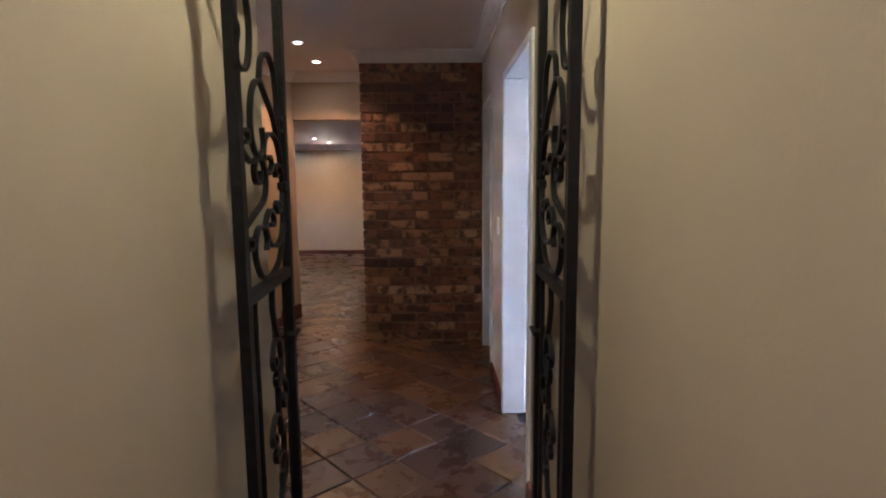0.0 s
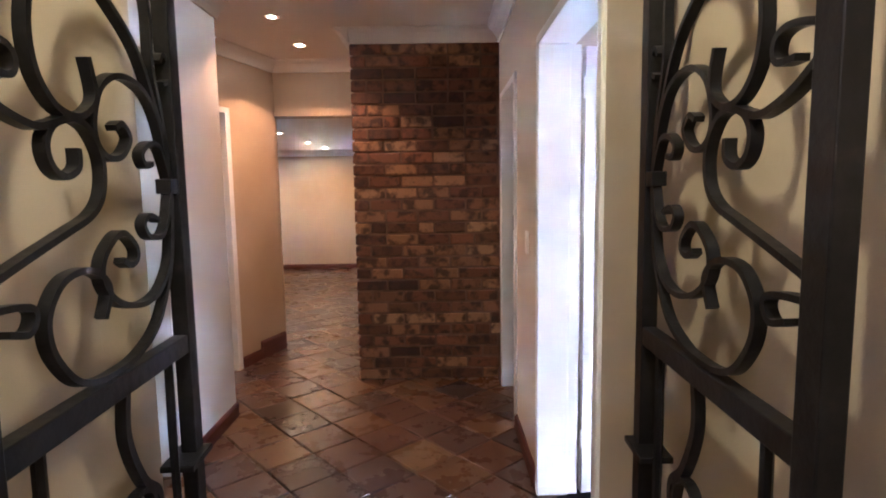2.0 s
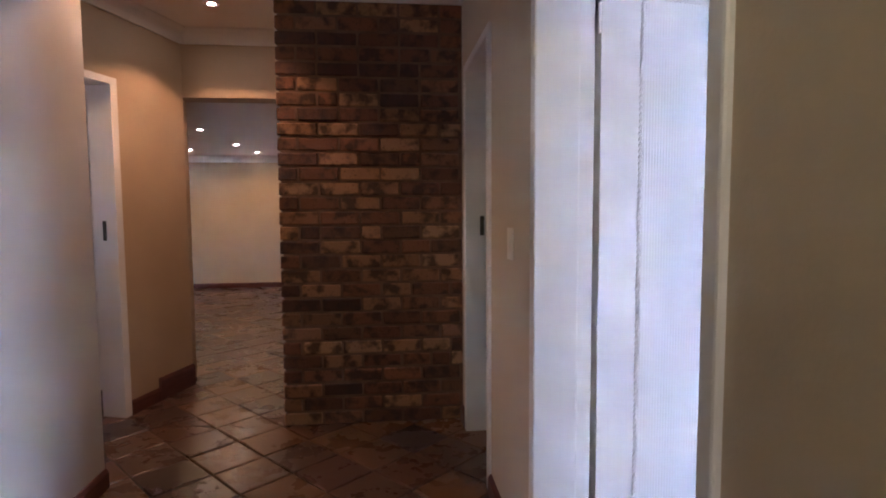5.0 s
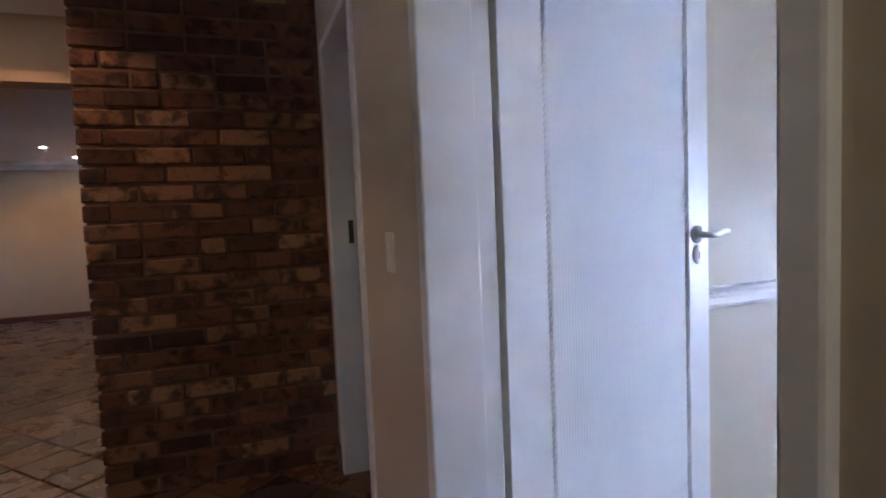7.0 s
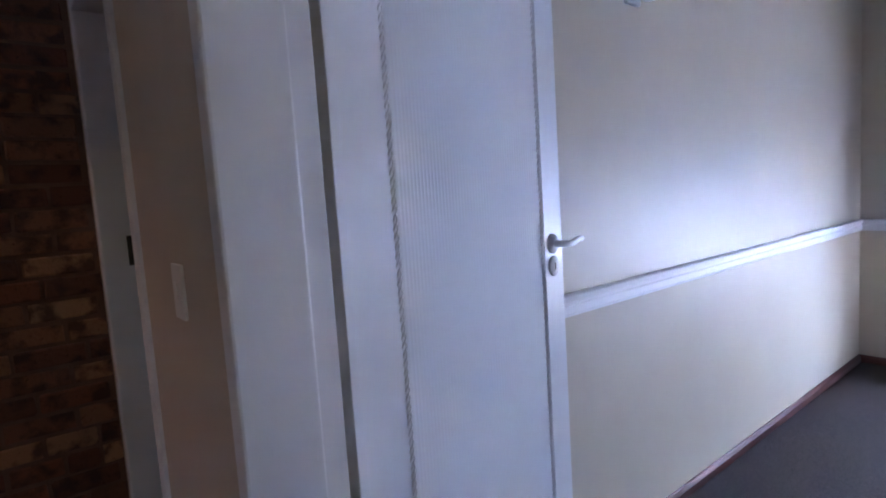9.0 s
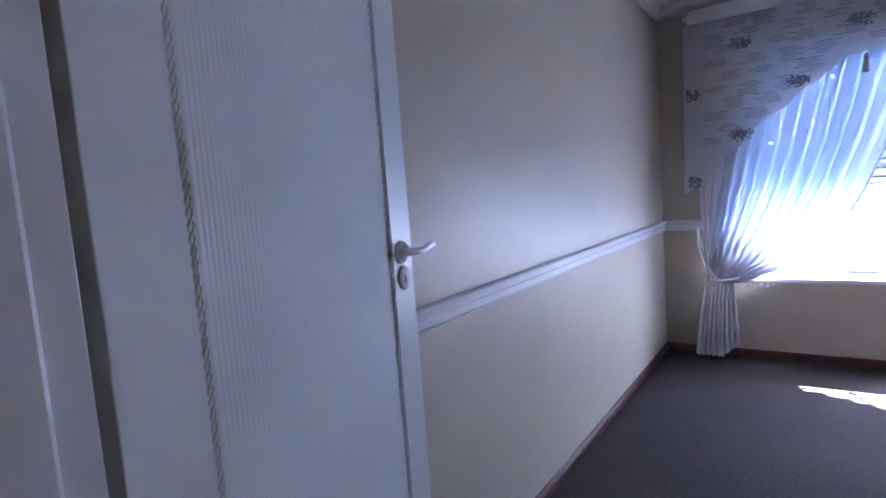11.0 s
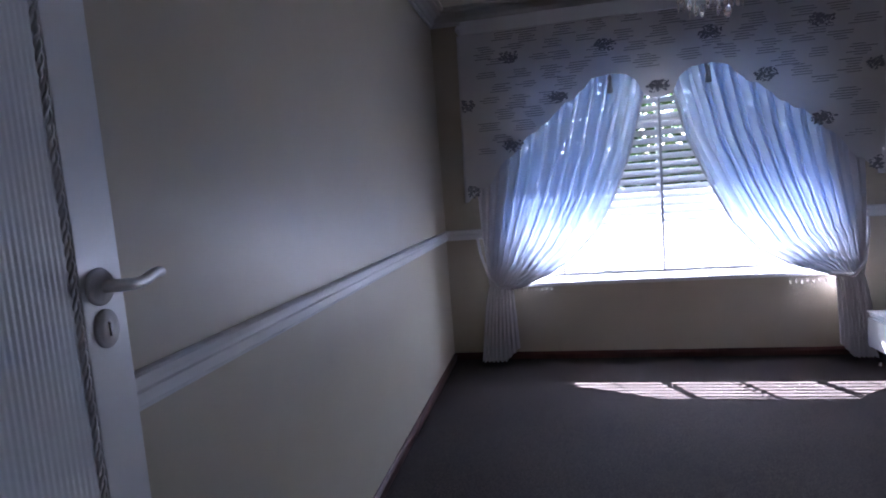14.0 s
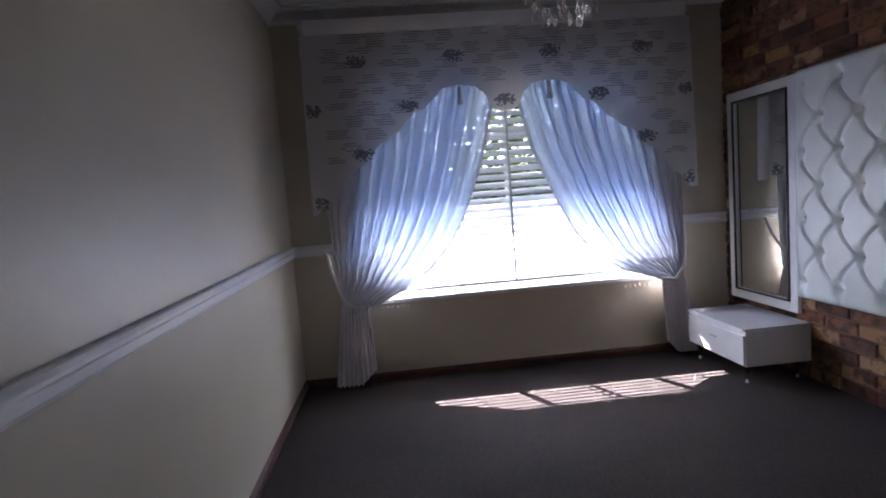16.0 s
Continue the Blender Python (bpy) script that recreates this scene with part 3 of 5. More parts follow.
# ---- bedroom door ----
def bedroom_door():
    hinge, swing, width = (0.815, 3.402), 9.5, 0.79
    ob = tagged(new("door_1"), "white bedroom door standing open, reeded panel between rope mouldings", "door", "", "structure")
    ob.matrix_world = pose(hinge[0], hinge[1], 0.004, 0, 0, swing)
    t = 0.04
    # leaf: stiles and rails round a reeded panel, front at y=0
    p0, p1, z0, z1 = 0.135, width - 0.095, 0.12, DOOR_H - 0.10
    part("stile", boxes((0, 0, 0, p0, t, DOOR_H - 0.012), bevel=0.002), M_WHITE, ob)
    part("stile", boxes((p1, 0, 0, width, t, DOOR_H - 0.012), bevel=0.002), M_WHITE, ob)
    part("rail", boxes((p0, 0, 0, p1, t, z0), bevel=0.001), M_WHITE, ob)
    part("rail", boxes((p0, 0, z1, p1, t, DOOR_H - 0.012), bevel=0.001), M_WHITE, ob)
    groove = 0.017
    q0, q1 = p0 + groove, p1 - groove
    bm = bmesh.new()
    n = 50
    cols = []
    for i in range(n * 6 + 1):
        u = i / (n * 6)
        y = 0.0020 + 0.00034 * math.cos(2 * math.pi * u * n)
        x = q0 + (q1 - q0) * u
        cols.append((bm.verts.new((x, y, z0 + groove)), bm.verts.new((x, y, z1 - groove))))
    for a, c in zip(cols, cols[1:]):
        bm.faces.new((a[0], c[0], c[1], a[1]))
    box(bm, q0, 0.0035, z0 + groove, q1, t - 0.002, z1 - groove)
    part("reeded_panel", bm, M_DOORPANEL, ob, "finely reeded white panel", True)
    part("backing", boxes((p0, 0.0036, z0, p1, t - 0.004, z1)), M_WHITE, ob)

    def rope(x_of, length):
        """A twisted strand of slanting beads lying in the groove, along its length."""
        bm = bmesh.new()
        k = 0.0
        while k < length - 0.02:
            ring = []
            for e in range(9):
                v = e / 8
                w = math.sin(math.pi * v) ** 0.6
                ring.append([bm.verts.new(x_of(k + 0.022 * v + 0.010 * math.cos(q) * (1 if v < 2 else 0), 0.0066 * math.cos(q) * w + 0.0060 * (v - 0.5), 0.0030 - 0.0052 * math.sin(q) * w)) for q in (math.pi * j / 5 for j in range(6))])
            for a, c in zip(ring, ring[1:]):
                for j in range(5):
                    bm.faces.new((a[j], a[j + 1], c[j + 1], c[j]))
            k += 0.0185
        part("rope_moulding", bm, M_WHITE, ob, "twisted rope moulding", True)

    for xc in (p0 + groove / 2, p1 - groove / 2):
        rope(lambda k, w, d, xc=xc: (xc + w, d, z0 + k), z1 - z0)
    rope(lambda k, w, d: (p0 + groove + k, d, z1 - groove / 2 + w), p1 - p0 - 2 * groove)
    # lever handle and escutcheon, on both faces
    hx, hz = width - 0.058, 1.155
    bm = bmesh.new()
    lathe(bm, [(0.027, 0.002), (0.028, -0.004), (0.026, -0.008), (0.012, -0.009), (0.010, -0.012)], 28, (hx, 0, hz), "y")
    rose = part("rose", bm, M_SATIN, ob, "satin nickel rose", True)
    bm = bmesh.new()
    pts = [(hx, -0.006, hz), (hx, -0.032, hz), (hx + 0.003, -0.039, hz), (hx + 0.010, -0.043, hz)]
    pts += [(hx + 0.010 + 0.084 * u, -0.043 - 0.004 * math.sin(u * math.pi), hz - 0.003 * math.sin(u * 2 * math.pi) + 0.006 * u) for u in (0.1, 0.25, 0.4, 0.55, 0.7, 0.85, 1.0)]
    tube(bm, pts, 0.0098, 12, 0.85)
    part("lever", bm, M_STEEL, rose, "curved brushed steel lever", True)
    bm = bmesh.new()
    lathe(bm, [(0.025, 0.002), (0.0255, -0.003), (0.024, -0.006), (0.001, -0.0065)], 28, (hx + 0.004, 0, hz - 0.063), "y")
    for v in bm.verts:
        v.co.z = hz - 0.063 + (v.co.z - hz + 0.063) * 1.15
    esc = part("escutcheon", bm, M_SATIN, ob, "brushed steel keyhole plate", True)
    bm = boxes((hx + 0.002, -0.0085, hz - 0.075, hx + 0.006, -0.0065, hz - 0.053), bevel=0.0008)
    part("keyhole", bm, M_DARKMETAL, esc)
    for z in (0.22, 1.80):
        bm = bmesh.new()
        tube(bm, [(-0.006, 0.004, z), (-0.006, 0.004, z + 0.09)], 0.006, 8)
        part("hinge", bm, M_STEEL, ob)
    return ob


bedroom_door()


# ---- wrought-iron gate ----
def spiral(cy, cz, r0, r1, a0, a1, steps=18):
    """Points of a scroll in the y-z plane round a centre."""
    return [(0, cy + (r0 + (r1 - r0) * i / steps) * math.cos(radians(a0 + (a1 - a0) * i / steps)), cz + (r0 + (r1 - r0) * i / steps) * math.sin(radians(a0 + (a1 - a0) * i / steps))) for i in range(steps + 1)]


def curve(*pts, steps=8):
    """A smooth line through (y, z) points."""
    p = [pts[0], *pts, pts[-1]]
    out = []
    for i in range(1, len(p) - 2):
        for k in range(steps):
            t = k / steps
            out.append((0, *(0.5 * (2 * p[i][j] + (p[i + 1][j] - p[i - 1][j]) * t + (2 * p[i - 1][j] - 5 * p[i][j] + 4 * p[i + 1][j] - p[i + 2][j]) * t * t + (3 * p[i][j] - p[i - 1][j] - 3 * p[i + 1][j] + p[i + 2][j]) * t ** 3) for j in (0, 1))))
    out.append((0, *pts[-1]))
    return out


def gate_leaf(x, label):
    """One leaf, 0.53 m wide: y runs from the hinge stile (0) to the meeting stile; z up from the floor."""
    inward = -0.016 if x > 0 else 0.022
    ob = thing("security_gate", label, "gate", x + inward, 1.475, 0.0, math.degrees(math.atan2(inward, 0.54)), "pair of open gate leaves")
    W, s, H, RAIL = 0.54, 0.038, 2.10, 1.13
    for ya, yb in ((0.012, 0.052), (W - 0.036, W)):
        part("stile", boxes((-0.014, ya, 0.03, 0.014, yb, H), bevel=0.002), M_IRON, ob)
    for z in (0.06, RAIL, H - s):
        part("rail", boxes((-0.013, 0.045, z, 0.013, W - 0.035, z + 0.034), bevel=0.002), M_IRON, ob)
    bar = 0.016

    def scroll(pts, name="scroll", th=0.009):
        bm = bmesh.new()
        sweep(bm, pts, bar, th)
        part(name, bm, M_IRON, ob)

    # upper panel: bars bound to the meeting stile, branching into scrolls above and below
    c = W - s - 0.012
    scroll(curve((c, 1.435), (0.484, 1.50), (0.455, 1.56), (0.405, 1.645), (0.325, 1.70), (0.255, 1.735), (0.19, 1.70), (0.160, 1.63), (0.163, 1.57), (0.191, 1.533), (0.229, 1.522), (0.260, 1.531), (0.282, 1.556), (0.271, 1.605)))
    scroll(curve((c + 0.002, 1.45), (0.474, 1.55), (0.452, 1.63), (0.452, 1.72), (0.425, 1.80), (0.36, 1.83), (0.29, 1.80), (0.262, 1.73)))
    scroll(curve((c, 1.45), (0.465, 1.53), (0.432, 1.576), (0.385, 1.595), (0.336, 1.593), (0.298, 1.572), (0.279, 1.541), (0.272, 1.508), (0.284, 1.483), (0.311, 1.473), (0.342, 1.481), (0.364, 1.506), (0.345, 1.526), (0.325, 1.518)))
    scroll(curve((0.03, 1.56), (0.089, 1.521), (0.150, 1.502), (0.189, 1.509), (0.222, 1.519), (0.256, 1.511), (0.281, 1.482), (0.287, 1.45), (0.276, 1.416), (0.247, 1.393), (0.197, 1.376), (0.12, 1.351), (0.035, 1.322)))
    scroll(curve((0.222, 1.519), (0.188, 1.507), (0.172, 1.483), (0.179, 1.457), (0.203, 1.445), (0.230, 1.457), (0.233, 1.482)))
    scroll(curve((c - 0.004, 1.45), (0.472, 1.48), (0.456, 1.501), (0.427, 1.504), (0.398, 1.486), (0.408, 1.467), (0.432, 1.472)), th=0.008)
    scroll(curve((c - 0.004, 1.42), (0.470, 1.375), (0.445, 1.351), (0.405, 1.354), (0.389, 1.374), (0.408, 1.388), (0.440, 1.378)), th=0.008)
    scroll(curve((0.03, 1.57), (0.09, 1.585), (0.122, 1.583), (0.132, 1.567), (0.122, 1.552), (0.090, 1.551)), th=0.008)
    scroll(curve((0.03, 1.305), (0.09, 1.303), (0.122, 1.297), (0.127, 1.283), (0.113, 1.269), (0.084, 1.276)), th=0.008)
    scroll(curve((0.488, 1.61), (0.508, 1.62), (0.512, 1.645), (0.495, 1.66), (0.480, 1.645)), th=0.008)
    scroll(curve((c, 1.435), (0.482, 1.36), (0.468, 1.303), (0.428, 1.263), (0.376, 1.250), (0.320, 1.259), (0.283, 1.279), (0.264, 1.308), (0.275, 1.340), (0.319, 1.366), (0.355, 1.346), (0.360, 1.325), (0.339, 1.316), (0.318, 1.326)))
    scroll(curve((c + 0.002, 1.42), (0.473, 1.303), (0.417, 1.212), (0.343, 1.176), (0.278, 1.1695), (0.229, 1.173), (0.188, 1.190), (0.154, 1.231), (0.146, 1.269), (0.159, 1.298), (0.186, 1.319), (0.228, 1.324), (0.261, 1.312), (0.279, 1.289), (0.262, 1.252)))
    # next repeat upwards
    scroll(curve((0.03, 1.80), (0.07, 1.745), (0.115, 1.735), (0.165, 1.77), (0.19, 1.86), (0.16, 1.96), (0.10, 2.03)))
    scroll(curve((0.045, 1.79), (0.075, 1.80), (0.085, 1.835), (0.06, 1.85)), th=0.008)
    part("collar", boxes((-0.013, c - 0.016, 1.422, 0.013, c + 0.016, 1.448), bevel=0.002), M_IRON, ob)
    # lower panel: two straight bars and a waved bar with scrolls
    for y in (0.115, W - s - 0.055):
        bm = bmesh.new()
        tube(bm, [(0, y + 0.0015 * math.sin(k * 1.7), 0.09 + k * (RAIL - 0.09) / 16) for k in range(17)], 0.008, 6)
        part("bar", bm, M_IRON, ob)
    m = 0.30
    scroll(curve((m, RAIL), (m - 0.005, 1.06), (m + 0.03, 0.98), (m + 0.075, 0.93), (m + 0.06, 0.86), (m + 0.02, 0.80), (m + 0.015, 0.72), (m + 0.06, 0.62), (m + 0.02, 0.50), (m - 0.02, 0.40), (m + 0.02, 0.28), (m, 0.09)), "waved_bar", 0.014)
    for oy, oz, k in ((m + 0.07, 0.93, -1), (m + 0.03, 0.70, 1), (m + 0.01, 0.40, -1)):
        scroll(curve((oy, oz - 0.05), (oy - 0.02, oz + 0.02), (oy - 0.07, oz + 0.03), (oy - 0.105, oz - 0.02), (oy - 0.085, oz - 0.055), (oy - 0.06, oz - 0.04), (oy - 0.07, oz - 0.02)))
        scroll(curve((oy - 0.03, oz - 0.10), (oy - 0.065, oz - 0.115), (oy - 0.08, oz - 0.085), (oy - 0.055, oz - 0.07)), th=0.008)
        scroll(curve((oy - 0.02, oz - 0.10), (oy + 0.03, oz - 0.13), (oy + 0.045, oz - 0.18), (oy + 0.01, oz - 0.21), (oy - 0.01, oz - 0.18), (oy + 0.01, oz - 0.165)), th=0.008)
    part("latch", boxes((-0.03, W - 0.09, 0.925, 0.03, W + 0.004, 0.937), bevel=0.002), M_IRON, ob, "small iron latch plate")
    for z in (0.3, 1.99):
        bm = bmesh.new()
        tube(bm, [(0, 0.006, z), (0, 0.006, z + 0.08)], 0.011, 10)
        part("hinge", bm, M_IRON, ob)
    for z in (0.34, 2.03):
        wx = (XR - x - inward) if x > 0 else (XC - x - inward)
        part("wall_lug", boxes((min(0, wx), -0.006, z - 0.012, max(0, wx), 0.014, z + 0.012)), M_IRON, ob)
    return ob


gate_leaf(0.562, "black wrought-iron gate leaf with scrollwork, folded open against the wall")
gate_leaf(-0.305, "black wrought-iron gate leaf with scrollwork, swung open beside the passage wall")


# ---- downlights ----
def downlight(x, y, z, label, group, rim=M_CHROME, rim_label="chrome rim"):
    ob = thing("downlight", label, "downlight", x, y, z, 0, group)
    bm = bmesh.new()
    lathe(bm, [(0.034, 0.0), (0.048, 0.0), (0.050, -0.006), (0.046, -0.010), (0.036, -0.008)], 24)
    part("rim", bm, rim, ob, rim_label, True)
    bm = bmesh.new()
    lathe(bm, [(0.001, -0.003), (0.033, -0.003), (0.033, -0.007), (0.001, -0.010)], 20)
    part("bulb", bm, M_BULB, ob, "lit halogen bulb", True)
    return ob


for lx, ly in HALL_LAMPS[:2]:
    downlight(lx, ly, CEIL, "lit chrome-rimmed halogen downlight in the hall ceiling", "hall downlights")
# unseen fixtures: one assumed over the gate, one added further back
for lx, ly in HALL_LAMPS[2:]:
    downlight(lx, ly, CEIL, "unseen white-rimmed downlight assumed in the passage ceiling", "passage downlights", M_WHITE, "white rim")
for lx, ly in LOUNGE_LAMPS:
    downlight(lx, ly, 2.17, "lit halogen downlight in the lounge ceiling", "lounge downlights")


# ---- light switch ----
sw = thing("light_switch", "cream plastic light switch on the beige hall wall", "light switch", XR, 3.74, 1.15)
part("plate", boxes((-0.009, -0.036, -0.058, 0.0, 0.036, 0.058), bevel=0.003), M_PLASTIC, sw)
part("rocker", boxes((-0.013, -0.012, -0.02, -0.008, 0.012, 0.02), bevel=0.002), M_PLASTIC, sw)


# ---- cupboard behind the left doorway ----
def cupboard(x0, x1, y, label):
    ob = thing("built_in_cupboard", label, "cupboard", x0, y, 0)
    w = x1 - x0
    part("carcass", boxes((0, 0.02, 0, w, 0.34, 2.4)), M_CUPBOARD, ob)
    n = max(1, round(w / 0.42))
    for i in range(n):
        d = part("cupboard_door", boxes((i * w / n + 0.002, 0, 0.08, (i + 1) * w / n - 0.002, 0.019, 2.36), bevel=0.002), M_CUPBOARD, ob)
        hx = i * w / n + (0.05 if i % 2 == 0 else w / n - 0.05) if n > 1 else 0.05
        bm = bmesh.new()
        tube(bm, [(hx, 0, 1.10), (hx, -0.03, 1.115), (hx, -0.036, 1.165), (hx, -0.03, 1.215), (hx, 0, 1.23)], 0.006, 8)
        part("handle", bm, M_DARKMETAL, d, "dark bow handle", True)
        ex = (i + 1) * w / n - 0.004 if i % 2 == 0 else i * w / n + 0.004
        for z in (0.28, 1.10, 2.0):
            part("hinge", boxes((ex - 0.005, -0.004, z - 0.03, ex + 0.005, 0.001, z + 0.03), bevel=0.001), M_DARKMETAL, d)
    return ob


cupboard(-2.30, -1.46, 3.90, "white built-in cupboard with dark bow handles, doors shut")


# ---- wall lamp in the bedroom ----
wl = thing("wall_lamp", "small white glass wall lamp above the dado rail", "wall lamp", 2.2, ROOM_Y1, 2.0)
part("backplate", boxes((-0.045, -0.018, -0.05, 0.045, 0.0, 0.07), bevel=0.006), M_WHITE, wl)
bm = bmesh.new()
tube(bm, [(0, -0.015, 0.02), (0, -0.06, 0.0), (0, -0.085, 0.02)], 0.008, 8)
part("arm", bm, M_CHROME, wl, "chrome arm", True)
bm = bmesh.new()
lathe(bm, [(0.012, -0.055), (0.03, -0.05), (0.042, -0.02), (0.052, 0.05), (0.062, 0.10), (0.058, 0.10), (0.03, -0.03)], 22, (0, -0.085, 0.0))
part("shade", bm, M_FROST, wl, "white frosted glass shade", True)


# ---- window ----
win = tagged(new("window_1"), "wide white steel window with glazing bars, bright daylight beyond", "window", "", "structure")
WX = 5.08
MULL = [WIN_Y[0], 1.66, 2.10, 2.54, WIN_Y[1]]
for i, y in enumerate(MULL):
    w = (0.02 if i != 2 else 0.01) if 0 < i < 4 else 0.035
    part("mullion", boxes((WX - 0.02, max(y - w, WIN_Y[0]), WIN_Z[0], WX + 0.02, min(y + w, WIN_Y[1]), WIN_Z[1])), M_WHITE, win)
for z in (WIN_Z[0] + 0.001, 1.62, WIN_Z[1] - 0.041):
    part("transom", boxes((WX - 0.017, WIN_Y[0], z, WX + 0.017, WIN_Y[1], z + 0.04)), M_WHITE, win)
for a, c in zip(MULL, MULL[1:]):
    pane = part("pane", boxes((WX - 0.002, a + 0.02, WIN_Z[0] + 0.03, WX + 0.002, c - 0.02, WIN_Z[1] - 0.03)), M_GLASS, win)
    pane.visible_shadow = False
part("window_sill", boxes((ROOM_X1 - 0.028, WIN_Y[0] - 0.03, WIN_Z[0] - 0.022, WX - 0.02, WIN_Y[1] + 0.03, WIN_Z[0] + 0.004), bevel=0.004), M_WHITE, win, "white sill")


# ---- venetian blind ----
def venetian_blind():
    ob = thing("venetian_blind", "white slatted venetian blind lowered over the window, slats tilted open", "blind", 5.0, 0, 0)
    y0, y1, z0, z1 = WIN_Y[0] + 0.03, WIN_Y[1] - 0.03, WIN_Z[0] + 0.05, WIN_Z[1] - 0.05
    part("head_rail", boxes((-0.028, y0, z1, 0.028, y1, z1 + 0.04), bevel=0.003), M_SLAT, ob)
    pitch, half = 0.056, 0.031

    def slat_mesh(tilt, paint):
        bm = bmesh.new()
        prof = [(-half, 0), (-half * 0.3, 0.0022), (half * 0.3, 0.0022), (half, 0)]
        ring = [(x * math.cos(tilt) - z * math.sin(tilt), x * math.sin(tilt) + z * math.cos(tilt)) for x, z in prof]
        ring += [(x * math.cos(tilt) - (z - 0.0016) * math.sin(tilt), x * math.sin(tilt) + (z - 0.0016) * math.cos(tilt)) for x, z in prof[::-1]]
        ends = [[bm.verts.new((x, y, z)) for x, z in ring] for y in (y0, y1)]
        k = len(ring)
        for j in range(k):
            bm.faces.new((ends[0][j], ends[0][(j + 1) % k], ends[1][(j + 1) % k], ends[1][j]))
        bm.faces.new(ends[0][::-1]), bm.faces.new(ends[1])
        return mesh_of("slat", bm, paint)

    ajar, tilted = slat_mesh(radians(30), M_SLAT), slat_mesh(radians(41), M_SLAT)
    z = z0 + 0.03
    while z < z1 - 0.02:
        sl = new("slat", tilted if z > 1.14 else ajar)
        sl.parent = ob
        sl.location = (0, 0, z)
        z += pitch
    part("bottom_rail", boxes((-0.024, y0, z0 - 0.01, 0.024, y1, z0 + 0.012), bevel=0.003), M_SLAT, ob)
    for y in (1.35, 2.10, 2.80):
        part("ladder_tape", boxes((-0.033, y - 0.008, z0, -0.0315, y + 0.008, z1)), M_TAPE, ob, "grey ladder tape")
    return ob


venetian_blind()


# ---- curtains ----
def lerp_pts(pts, v):
    """Value at v on a list of (v, value), smooth."""
    for (a, p), (c, q) in zip(pts, pts[1:]):
        if v <= c:
            t = (v - a) / (c - a)
            t = t * t * (3 - 2 * t) * 0.5 + t * 0.5
            return p + (q - p) * t
    return pts[-1][1]


def along(pts, v):
    """Point at the share v of the length of a line of (y, z) points, rounded at its corners."""
    ln = [0.0]
    for p, q in zip(pts, pts[1:]):
        ln.append(ln[-1] + math.hypot(q[0] - p[0], q[1] - p[1]))
    return lerp_pts([(d, p[0]) for d, p in zip(ln, pts)], v * ln[-1]), lerp_pts([(d, p[1]) for d, p in zip(ln, pts)], v * ln[-1])


